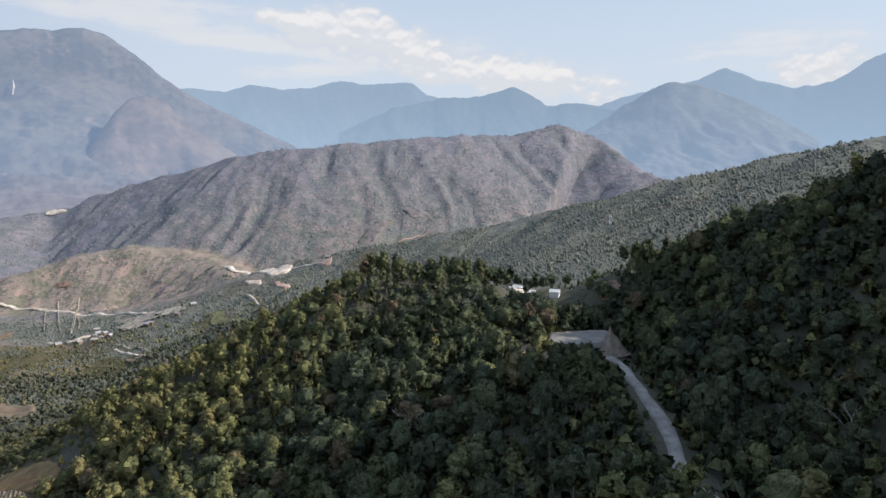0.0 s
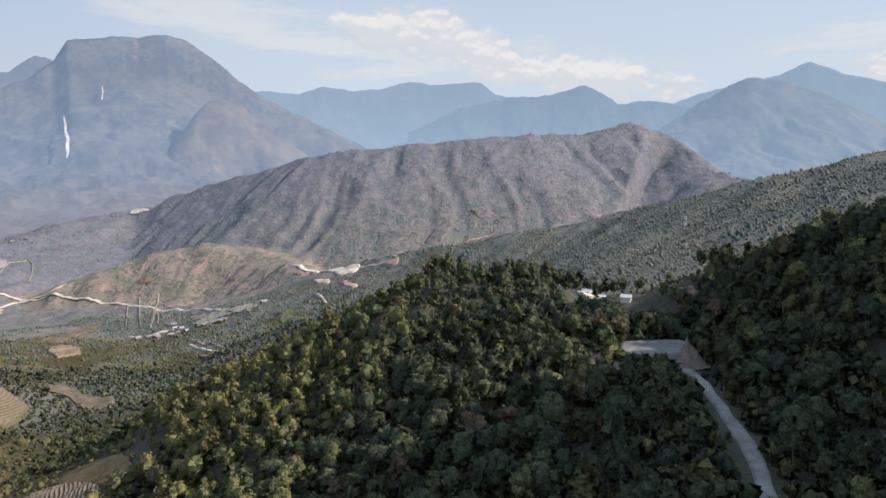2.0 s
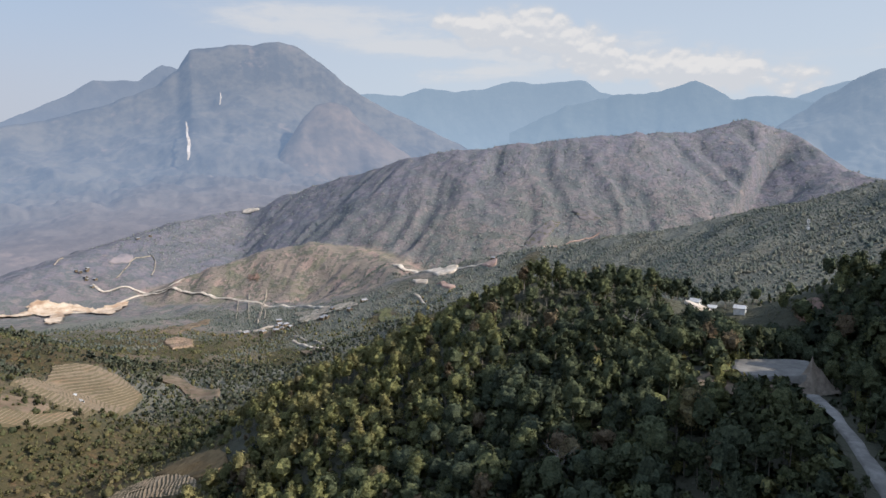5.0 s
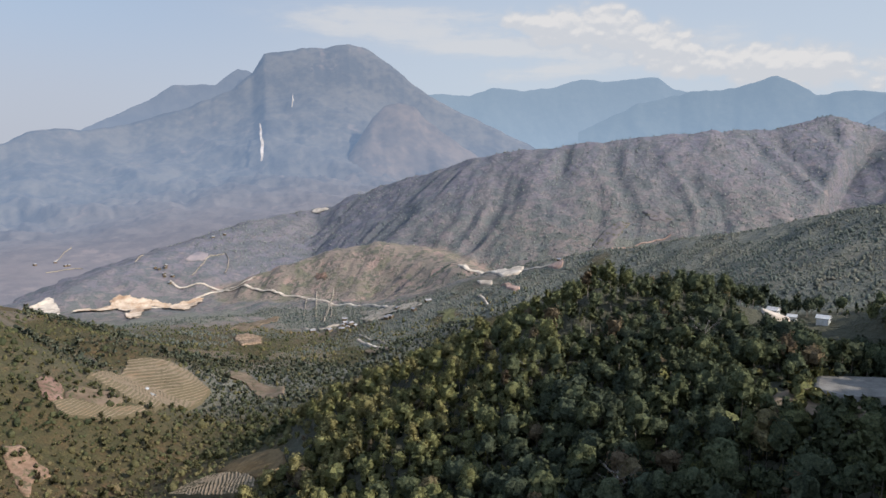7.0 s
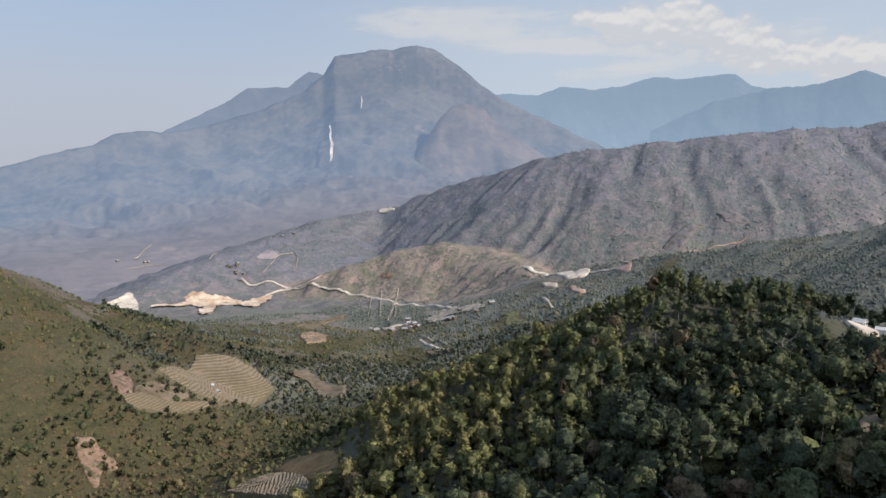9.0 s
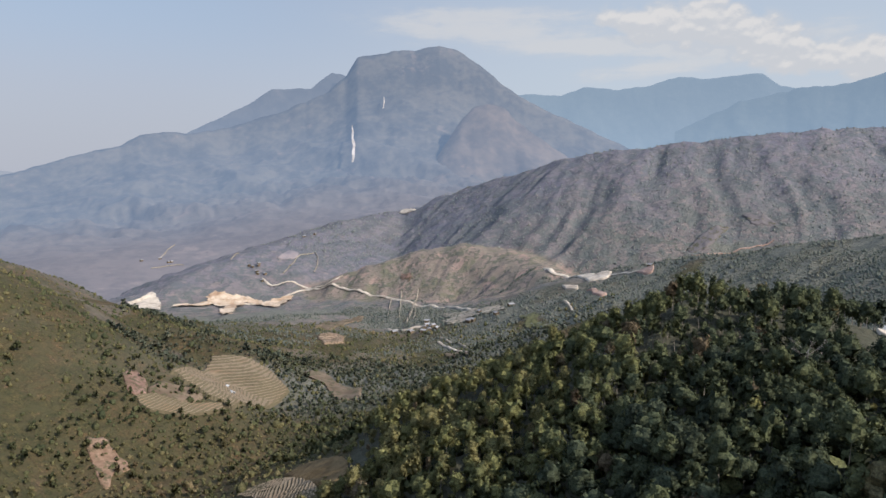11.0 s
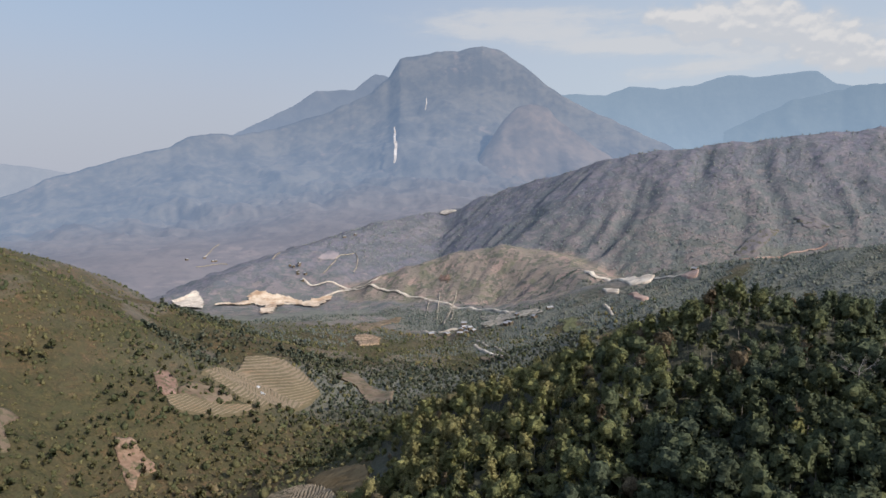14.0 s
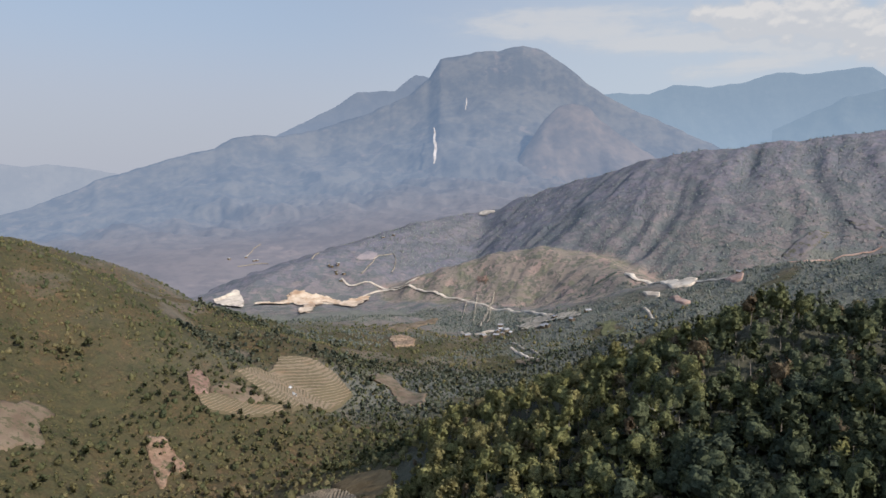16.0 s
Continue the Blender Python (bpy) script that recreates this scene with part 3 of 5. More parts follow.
# ---------------------------------------------------------------- meshes from arrays
def mesh_from(name, verts, faces, material, tint=None, smooth=False, bulge=None):
    """verts (n, 3), faces (m, 3 or 4) as arrays."""
    me = bpy.data.meshes.new(name)
    k = faces.shape[1]
    me.vertices.add(len(verts))
    me.vertices.foreach_set("co", np.ascontiguousarray(verts, np.float32).ravel())
    me.loops.add(faces.size)
    me.loops.foreach_set("vertex_index", np.ascontiguousarray(faces, np.int32).ravel())
    me.polygons.add(len(faces))
    me.polygons.foreach_set("loop_start", np.arange(0, faces.size, k, dtype=np.int32))
    me.polygons.foreach_set("use_smooth", np.full(len(faces), smooth))
    me.update(calc_edges=True)
    if tint is not None:
        me.attributes.new("tint", "FLOAT", "POINT").data.foreach_set("value", np.ascontiguousarray(tint, np.float32))
    if bulge is not None:
        me.attributes.new("bulge", "FLOAT_VECTOR", "POINT").data.foreach_set("vector", np.ascontiguousarray(bulge, np.float32).ravel())
    me.materials.append(material)
    return me


def bulges(q, lobes):
    """Outward directions of a crown's leaves, for the rounded shading of its boughs."""
    p = q.reshape(-1, 3)
    whole = (p - p.mean(0) + (0, 0, 0.10 * p[:, 2].max())) / (p.std(0) + 0.01)
    whole /= np.linalg.norm(whole, axis=1, keepdims=True)
    mid = q.mean(1)
    rel = (mid[:, None] - lobes[None, :, :3]) / lobes[None, :, 3:4]
    own = rel[np.arange(len(mid)), np.argmin(np.linalg.norm(rel, axis=2), axis=1)]
    own = np.repeat(own / (np.linalg.norm(own, axis=1, keepdims=True) + 0.01), 4, axis=0)
    corner = p - np.repeat(mid, 4, axis=0)
    return 0.75 * own + 0.45 * whole + 0.2 * corner / (np.linalg.norm(corner, axis=1, keepdims=True) + 0.01)


def grid_faces(rows, cols, closed=False):
    i, j = np.meshgrid(np.arange(rows - 1), np.arange(cols if closed else cols - 1), indexing="ij")
    a, b = i * cols + j, i * cols + (j + 1) % cols
    return np.stack([a, b, b + cols, a + cols], -1).reshape(-1, 4)


# ---------------------------------------------------------------- ground
def build_ground():
    fine = np.radians(np.arange(-48.0, 82.0, 0.25))
    rest = np.radians(np.arange(82.0, 312.0, 4.0))
    az = np.concatenate([fine, rest])
    r = np.concatenate([[0.5], np.geomspace(30, 144, 10), np.arange(150, 1100, 7.5), np.arange(1100, 2400, 11.0), np.geomspace(2400, 4930, 22)])
    R, A = np.meshgrid(r, az, indexing="ij")
    x, y = -R * np.sin(A), R * np.cos(A)
    v = np.stack([x, y, height(x, y)], -1).reshape(-1, 3)
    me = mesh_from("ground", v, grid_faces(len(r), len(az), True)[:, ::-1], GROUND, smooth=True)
    xf, yf = x.ravel(), y.ravel()
    me.attributes.new("wood", "FLOAT", "POINT").data.foreach_set("value", (wooded(xf, yf) * 1.0).astype(np.float32))
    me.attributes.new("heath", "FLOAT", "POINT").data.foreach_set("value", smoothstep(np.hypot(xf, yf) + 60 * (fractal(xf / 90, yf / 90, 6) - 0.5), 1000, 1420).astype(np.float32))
    grove = smoothstep(grove_density(xf, yf), 0.46, 0.56) * (np.hypot(xf, yf) < 1650) * smoothstep(np.hypot(xf, yf), 560, 760)
    grove = grove * (1 - smoothstep(xf, -430, -520) * (np.hypot(xf, yf) < 1200))
    grove = np.maximum(grove, smoothstep(xf, -90, -40) * (np.hypot(xf, yf) > 445) * (np.hypot(xf, yf) < 1500) * (0.75 + 0.25 * fractal(xf / 40, yf / 40, 97, 3)))
    me.attributes.new("grove", "FLOAT", "POINT").data.foreach_set("value", (0.85 * grove).astype(np.float32))
    me.attributes.new("brown", "FLOAT", "POINT").data.foreach_set("value", (smoothstep(ridge(BROWN_HILL, xf, yf, 0.8, 0.8, 60) - v[:, 2], -22, -4) * smoothstep(np.hypot(xf, yf), 1250, 1400)).astype(np.float32))
    me.attributes.new("gully", "FLOAT", "POINT").data.foreach_set("value", (gullies(xf, yf) * smoothstep(yf, 1500, 1650)).astype(np.float32))
    me.attributes.new("streak", "FLOAT", "POINT").data.foreach_set("value", (streaks(xf, yf) * smoothstep(yf, 1500, 1650)).astype(np.float32))
    tagged(new("ground", me), "dry brown and green scrub-covered mountain ground with ridges and valleys", "ground", kind="structure")



def far_range(name, line, glow, lit, inner, foot, label, ribs=60.0, power=1.6, seed=0):
    """A distant mountain range: crest line, front slopes with branching spurs down to a foot, and a back. Returns its front as a grid of points."""
    n = int(crest_points(line)[0][-1] / 13)
    s = np.linspace(0, crest_points(line)[0][-1], n)
    v = np.concatenate([np.linspace(0, 1, 84), [1.01, 1.03]])
    k = inner + (1 - inner) * v[:, None]
    x, y, z = range_height(line, s[None], k, inner, foot, ribs, power, seed)
    front = np.stack([x, y, z], -1)
    z[-2] -= 30
    z[-1] -= 200
    verts = np.stack([x, y, z], -1).reshape(-1, 3)
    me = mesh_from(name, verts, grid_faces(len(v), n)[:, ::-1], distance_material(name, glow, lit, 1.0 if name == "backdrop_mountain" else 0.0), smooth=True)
    tagged(new(name, me), label, "mountain", kind="structure")
    return front


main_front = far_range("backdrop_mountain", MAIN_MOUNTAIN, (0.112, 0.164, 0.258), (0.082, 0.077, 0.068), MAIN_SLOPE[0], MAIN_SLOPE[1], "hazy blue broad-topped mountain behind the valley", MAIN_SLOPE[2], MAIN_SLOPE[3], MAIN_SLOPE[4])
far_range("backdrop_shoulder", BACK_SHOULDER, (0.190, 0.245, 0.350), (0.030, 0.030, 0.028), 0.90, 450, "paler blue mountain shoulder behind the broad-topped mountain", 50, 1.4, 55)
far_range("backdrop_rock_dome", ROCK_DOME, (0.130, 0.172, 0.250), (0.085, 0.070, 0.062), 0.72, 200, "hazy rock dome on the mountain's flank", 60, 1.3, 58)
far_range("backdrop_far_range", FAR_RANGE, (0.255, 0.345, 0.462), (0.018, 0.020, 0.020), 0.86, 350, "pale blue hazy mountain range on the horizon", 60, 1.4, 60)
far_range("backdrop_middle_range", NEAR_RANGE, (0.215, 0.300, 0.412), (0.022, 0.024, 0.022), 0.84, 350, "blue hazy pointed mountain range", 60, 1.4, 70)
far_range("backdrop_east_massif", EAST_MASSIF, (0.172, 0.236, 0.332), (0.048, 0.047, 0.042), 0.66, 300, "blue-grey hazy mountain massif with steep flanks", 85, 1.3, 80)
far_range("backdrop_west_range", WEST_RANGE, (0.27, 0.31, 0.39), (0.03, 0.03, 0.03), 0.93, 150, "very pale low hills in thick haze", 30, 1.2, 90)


def rock_streak(name, az, low, high, wide, label, seed):
    """A bare pale rock slab running down the mountain's face, laid on its front: azimuth, elevations seen from the first place, width in degrees."""
    vs, reach = [], {}
    front_az = np.degrees(np.arctan2(-main_front[50, :, 0], main_front[50, :, 1]))
    levels = np.linspace(low, high, 26)
    for i, e in enumerate(levels):
        f = i / 25
        a = az + wide * 0.75 * math.sin(f * 5 + seed) + wide * 0.25 * math.sin(f * 17 + seed) - wide * 0.5 * f
        half = wide * (0.35 + 0.65 * math.sin(math.pi * min(1, 0.12 + 0.9 * f)) ** 0.7) * (0.75 + 0.5 * value_noise(np.array([f * 9.0]), np.array([seed * 1.0]), seed)[0])
        for d in (-half, half * 0.9):
            j = int(np.argmin(np.abs(front_az - (a + d))))
            col = main_front[:-2, j]
            el = np.degrees(np.arctan2(col[:, 2] - 420, np.hypot(col[:, 0], col[:, 1])))
            reach[i, d > 0] = (np.hypot(col[:, 0], col[:, 1])[int(np.argmax(el >= e))], a + d, e)
    for i in range(26):
        far = min(reach[j, k][0] for j in range(max(0, i - 4), min(26, i + 5)) for k in (False, True)) * 0.985
        for k in (False, True):
            _, b, e = reach[i, k]
            vs.append((-far * math.sin(radians(b)), far * math.cos(radians(b)), 420 + far * math.tan(radians(e))))
    me = mesh_from(name, np.array(vs), grid_faces(26, 2), PALE_ROCK, smooth=True)
    tagged(new(name, me), label, "rock face", kind="structure")


# ---------------------------------------------------------------- trees
def crown_quads(rng, n, lobes, size):
    """n leaf clumps on the skins of a crown's lobes (rows of x, y, z, radius): corner points (n, 4, 3)."""
    pick = rng.choice(len(lobes), n, p=lobes[:, 3] ** 2 / (lobes[:, 3] ** 2).sum())
    d = rng.normal(size=(n, 3))
    d[:, 2] = d[:, 2] * 0.8 + 0.35
    d /= np.linalg.norm(d, axis=1, keepdims=True)
    c = lobes[pick, :3] + d * lobes[pick, 3:4] * rng.uniform(0.84, 1.07, (n, 1))
    nrm = d + rng.normal(scale=0.45, size=(n, 3))
    nrm /= np.linalg.norm(nrm, axis=1, keepdims=True)
    u = np.cross(nrm, rng.normal(size=(n, 3)))
    u /= np.linalg.norm(u, axis=1, keepdims=True)
    w = np.cross(nrm, u)
    s = size * rng.uniform(0.6, 1.35, (n, 1))
    t = s * rng.uniform(0.5, 1.0, (n, 1))
    lift = nrm * s * 0.25
    return np.stack([c - u * s - lift, c - w * t + lift, c + u * s - lift, c + w * t + lift], 1)


def crown_core(lobes, rows, cols):
    """The dense inner foliage of a crown: a lumpy shell just under its leaf clumps, as corner points (n, 4, 3)."""
    mid = np.average(lobes[:, :3], axis=0, weights=lobes[:, 3])
    a, e = np.meshgrid(np.linspace(0, 6.2832, cols + 1), np.linspace(-1.15, 1.5708, rows + 1))
    d = np.stack([np.cos(a) * np.cos(e), np.sin(a) * np.cos(e), np.sin(e)], -1)
    off = lobes[:, :3] - mid
    along = d @ off.T
    deep = lobes[:, 3] ** 2 - (off**2).sum(1) + along**2
    reach = np.where(deep > 0, along + np.sqrt(np.maximum(deep, 0)), 0.5 * lobes[:, 3].min()).max(-1)
    p = mid + d * (reach * 0.80)[..., None]
    return np.stack([p[:-1, :-1], p[:-1, 1:], p[1:, 1:], p[1:, :-1]], 2).reshape(-1, 4, 3)


def tree_shape(rng, n, kind, core=(6, 9)):
    """A tree at the origin: leaf corner points and their outward directions. A crown is a dome of many boughs."""
    tall, wide, k, low, bough = {"pine": (12.0, 2.9, 11, 0.44, 0.42), "broad": (9.8, 3.7, 12, 0.40, 0.40), "bush": (2.4, 2.3, 4, 0.25, 0.56)}[kind]
    tall, wide = tall * rng.uniform(0.85, 1.2), wide * rng.uniform(0.8, 1.25)
    lobes = []
    for i in range(k):
        f = (i + rng.uniform(0.2, 0.8)) / k
        z = tall * (low + (0.92 - low) * f)
        reach = wide * (math.sin(math.pi * (0.24 + 0.70 * f)) ** 0.8) * rng.uniform(0.35, 0.85)
        a = i * 2.4 + rng.uniform(-0.6, 0.6)
        lobes.append((reach * math.cos(a), reach * math.sin(a), z, wide * bough * rng.uniform(0.8, 1.25)))
    lobes = np.array(lobes)
    q = crown_quads(rng, n, lobes, {"pine": 0.45, "broad": 0.48, "bush": 0.32}[kind] * (150 / n) ** 0.5)
    q = np.concatenate([crown_core(lobes, *core), q])
    return q, bulges(q, lobes)


def trunk_shape(tall, lean, sides=5):
    v, rings = [], 4
    for i in range(rings):
        f = i / (rings - 1)
        rad = tall * 0.021 * (1 - 0.75 * f)
        for j in range(sides):
            a = 6.283 * j / sides
            v.append((lean[0] * f * f * tall + rad * math.cos(a), lean[1] * f * f * tall + rad * math.sin(a), -0.8 + f * (tall * 0.8 + 0.8)))
    return np.array(v), grid_faces(rings, sides, True)


def forest(name, xy, shapes, scale, tint, label, category, rng, material=None):
    """Many trees joined into one mesh. shapes: list of quads (n, 4, 3)."""
    z = height(xy[:, 0], xy[:, 1])
    which = rng.integers(0, len(shapes), len(xy))
    turn = rng.uniform(0, 6.283, len(xy))
    vs, ts, bs = [], [], []
    for k, (q, out) in enumerate(shapes):
        m = np.where(which == k)[0]
        c, s = np.cos(turn[m]), np.sin(turn[m])
        p = q.reshape(-1, 3)
        x = p[None, :, 0] * c[:, None] - p[None, :, 1] * s[:, None]
        y = p[None, :, 0] * s[:, None] + p[None, :, 1] * c[:, None]
        sc = scale[m][:, None]
        v = np.stack([x * sc + xy[m, 0][:, None], y * sc + xy[m, 1][:, None], p[None, :, 2] * sc + z[m][:, None] - 0.3], -1)
        vs.append(v.reshape(-1, 3))
        bs.append(np.stack([out[None, :, 0] * c[:, None] - out[None, :, 1] * s[:, None], out[None, :, 0] * s[:, None] + out[None, :, 1] * c[:, None], np.broadcast_to(out[None, :, 2], x.shape)], -1).reshape(-1, 3))
        ts.append(np.repeat(tint[m], len(p)))
    v, t = np.concatenate(vs), np.concatenate(ts)
    me = mesh_from(name, v, np.arange(len(v)).reshape(-1, 4), material or LEAF, t, False, np.concatenate(bs))
    return tagged(new(name, me), label, category, kind="stuff")


def scatter(rng, x0, x1, y0, y1, step, keep):
    gx, gy = np.meshgrid(np.arange(x0, x1, step), np.arange(y0, y1, step))
    xy = np.stack([gx.ravel(), gy.ravel()], -1) + rng.uniform(-0.48, 0.48, (gx.size, 2)) * step
    return xy[keep(xy[:, 0], xy[:, 1])]


# ---------------------------------------------------------------- where things lie
FIELD = [(-448, 442), (-512, 547), (-483, 570), (-456, 566), (-420, 552), (-409, 513), (-394, 452), (-412, 446)]
FIELD_BAND = [(-428, 390), (-426, 406), (-412, 419), (-399, 447), (-391, 443), (-400, 409), (-414, 386)]
RED_EARTH = [(-454, 399), (-454, 412), (-439, 409), (-429, 398), (-437, 391)]
ORANGE_FIELD = [(-641, 882), (-643, 909), (-615, 915), (-583, 865), (-595, 841)]
STREAM_FIELD = [(-470, 623), (-464, 665), (-425, 639), (-391, 630), (-358, 578), (-378, 579), (-428, 620)]
LANDSLIP = [(-405, 334), (-404, 343), (-390, 342), (-374, 341), (-372, 335), (-373, 327), (-365, 319), (-374, 319), (-391, 326)]
BROWN_CLEARING = [(-447, 263), (-448, 283), (-442, 292), (-431, 278), (-412, 272), (-411, 259), (-406, 237)]
LOW_TERRACES = [(-277, 338), (-269, 347), (-247, 344), (-206, 320), (-199, 308), (-217, 311)]
DRY_GRASS = [(-255, 353), (-232, 358), (-202, 342), (-187, 319), (-201, 317)]
QUARRY = [(-1398, 1133), (-1386, 1147), (-1402, 1207), (-1385, 1202), (-1337, 1174), (-1241, 1093), (-1284, 1086), (-1367, 1111)]
ORANGE_CUT = [(-1297, 1170), (-1305, 1216), (-1265, 1250), (-1282, 1276), (-1274, 1291), (-1248, 1299), (-1208, 1326), (-1147, 1331), (-1136, 1381), (-1117, 1397), (-1086, 1337), (-1096, 1304), (-1146, 1309), (-1192, 1310), (-1151, 1239), (-1011, 1052), (-1110, 1137), (-1199, 1247), (-1243, 1248), (-1251, 1193)]
PALE_BENCH = [(-363, 1318), (-324, 1286), (-274, 1237), (-273, 1198), (-304, 1198)]
RED_BENCH = [(-219, 1182), (-209, 1191), (-194, 1178), (-185, 1129), (-201, 1134)]
LOW_WHITE = [(-342, 1173), (-312, 1160), (-310, 1147), (-331, 1153)]
LOW_RED = [(-286, 1121), (-257, 1075), (-240, 1063), (-246, 1055), (-263, 1067)]
EAST_RED = [(-187, 1588), (-167, 1596), (-152, 1592), (-165, 1540)]
WHITE_SITE = [(-1271, 2175), (-1275, 2196), (-1261, 2205), (-1199, 2172), (-1222, 2167)]
SMALL_PLOT = [(-1284, 1532), (-1293, 1590), (-1269, 1605), (-1254, 1568)]
SCREE_PLOT = [(-713, 974), (-770, 1132), (-793, 1226), (-746, 1146), (-690, 992)]
RIDGE_SCAR = [(-94, 1728), (-65, 1734), (-30, 1714), (-50, 1703), (-82, 1708)]
RIDGE_SPUR = [(-201, 1617), (-174, 1655), (-135, 1695), (-129, 1678), (-157, 1624), (-183, 1602)]
DARK_SOIL = [(-432, 404), (-437, 423), (-427, 437), (-413, 438), (-414, 420), (-421, 406)]
PAD = [(46, 285), (70, 289), (67, 271), (61, 266), (50, 263), (43, 270)]
EARTH_SCAR = [(89, 389), (96, 391), (100, 381), (94, 371), (92, 378)]
HOUSE_BANK = [(40, 408), (45, 411), (51, 410), (52, 401), (45, 397), (40, 400)]
NEAR_ROAD = [(66, 262), (66, 235), (65, 216), (63, 195), (62, 179), (59, 165), (57, 152), (60, 143), (66, 135), (70, 110)]
VALLEY_ROAD = [(-1300, 1185), (-1262, 1240), (-1200, 1300), (-1140, 1340), (-1128, 1415), (-1114, 1443), (-1058, 1442), (-998, 1433), (-918, 1415), (-862, 1403), (-800, 1379), (-741, 1353), (-664, 1317), (-575, 1243), (-490, 1139)]
UPPER_TRACK = [(-1244, 1427), (-1204, 1417), (-1146, 1450), (-1050, 1451), (-1018, 1473)]
HILL_TRACK = [(-1234, 1638), (-1197, 1603), (-1160, 1536)]
BENCH_ROAD = [(-453, 1408), (-420, 1352), (-394, 1352), (-352, 1298)]
BENCH_ROAD_EAST = [(-276, 1226), (-244, 1201), (-216, 1187)]
EAST_ROAD = [(-157, 1594), (-134, 1608), (-88, 1629), (-33, 1657)]
TRACK_A = [(-1379, 1449), (-1396, 1485), (-1420, 1530)]
TRACK_B = [(-1211, 1469), (-1228, 1525), (-1255, 1589), (-1234, 1633)]
TRACK_C = [(-1766, 1504), (-1748, 1558), (-1713, 1585)]
TRACK_E = [(-1834, 1589), (-1881, 1667), (-1925, 1735)]
SPILLS = [[(-825, 1397), (-784, 1321), (-717, 1205)], [(-813, 1421), (-760, 1327), (-680, 1190)], [(-770, 1425), (-745, 1365), (-681, 1237), (-625, 1125)], [(-743, 1352), (-685, 1239), (-640, 1140)], [(-738, 1354), (-668, 1232), (-625, 1150)]]
LOW_TRACK = [(-648, 1091), (-587, 1048), (-568, 1059), (-549, 1063)]
VILLAGE_FIELD = [(-580, 1181), (-504, 1145), (-428, 1105), (-408, 1074), (-461, 1075), (-509, 1076)]
VILLAGE_PLOT = [(-532, 1091), (-481, 1073), (-463, 1057), (-501, 1052)]
KNOLL_TRACK = [(-491, 993), (-449, 954), (-398, 906)]
KNOLL_PLOT = [(-415, 867), (-387, 869), (-358, 835), (-388, 839)]
SHORT_TRACK = [(-308, 1070), (-293, 1047), (-280, 1021)]
HEDGE_LINE = [(-485, 1420), (-495, 1385), (-512, 1367), (-527, 1341)]
HILL_BARE = [(-849, 1481), (-813, 1465), (-807, 1448), (-830, 1453)]
GREEN_KNOLL = [(-372, 1040), (-344, 1038), (-272, 914), (-254, 869), (-322, 965)]
STREAM_TRACK = [(-470, 959), (-416, 900), (-369, 849)]
FILL_SLOPE = [(43, 271), (52, 263), (56, 256), (50, 246), (38, 240), (28, 248), (31, 262)]
MAST = (179, 730)
DEAD_TREES = [(-61, 333), (-60, 327), (-12, 204), (99, 188), (101, 164), (46, 201), (-61, 327), (11, 308), (-56, 302)]
HAMLETS = [(-442, 1088, 7, 35), (-557, 1051, 6, 30), (-1280, 1444, 8, 40), (-1329, 1740, 2, 20), (-202, 1190, 1, 6), (-1803, 1535, 4, 60), (-556, 1056, 5, 40)]


def inside(outline, x, y, grow=0.0):
    """Whether points lie in a polygon, or within grow metres of its rim."""
    px = np.array(outline, float)
    hit = np.zeros(x.shape, bool)
    near = np.full(x.shape, 1e9)
    for (x0, y0), (x1, y1) in zip(px, np.roll(px, -1, axis=0)):
        cross = ((y0 > y) != (y1 > y)) & (x < (x1 - x0) * (y - y0) / (y1 - y0 + 1e-9) + x0)
        hit ^= cross
        dx, dy = x1 - x0, y1 - y0
        u = np.clip(((x - x0) * dx + (y - y0) * dy) / (dx * dx + dy * dy + 1e-9), 0, 1)
        near = np.minimum(near, np.hypot(x - x0 - u * dx, y - y0 - u * dy))
    return hit | (near < grow)


def inside_rim(outline, x, y, reach):
    """Whether points lie within reach of a polygon's rim."""
    return to_line([(a, b, 0) for a, b in [*outline, outline[0]]], x, y)[0] < reach


def near_track(line, x, y, reach):
    return to_line([(a, b, 0) for a, b in line], x, y)[0] < reach


def wooded(x, y):
    """The wood on the spur, the hilltop and the steep hill behind the road."""
    az = np.degrees(np.arctan2(-x, y))
    low = ridge(SPUR, x, y, 0.5, 0.35, 35) < 268 + 10 * np.sin(y / 23) + 12 * np.sin(x / 17 + y / 41)
    west = (x < -60) & low & (ridge(HILLTOP, x, y, 0.6, 0.75, 22) < 268 + 8 * np.sin(y / 19))
    return (az > -44) & (az < 64) & (np.hypot(x, y) > 70) & (y < 455) & (x > -290) & (x < 235) & ~west


def grove_density(x, y):
    """How thickly trees stand on the ridges beyond the wood."""
    east = smoothstep(x, -420, -150)
    return 0.5 + 1.5 * (fractal(x / 110, y / 110, 91, 5, 0.6) - 0.5) + 0.20 * east + 0.18 * smoothstep(to_line(STREAM, x, y)[0], 260, 60) - 0.25 * smoothstep(to_line(BROWN_HILL, x, y)[0], 200, 60) - 0.3 * smoothstep(y, 1250, 1500)


build_ground()
rock_streak("rock_streak", 34.30, 1.75, 4.70, 0.115, "long pale bare rock streak down the mountain face", 3)
rock_streak("rock_streak", 31.80, 6.05, 7.05, 0.05, "short pale bare rock streak high on the mountain face", 8)


# ---------------------------------------------------------------- draped roads and patches
def draped(x, y):
    return land(x, y) + 0.6 + 0.0012 * np.hypot(x, y)


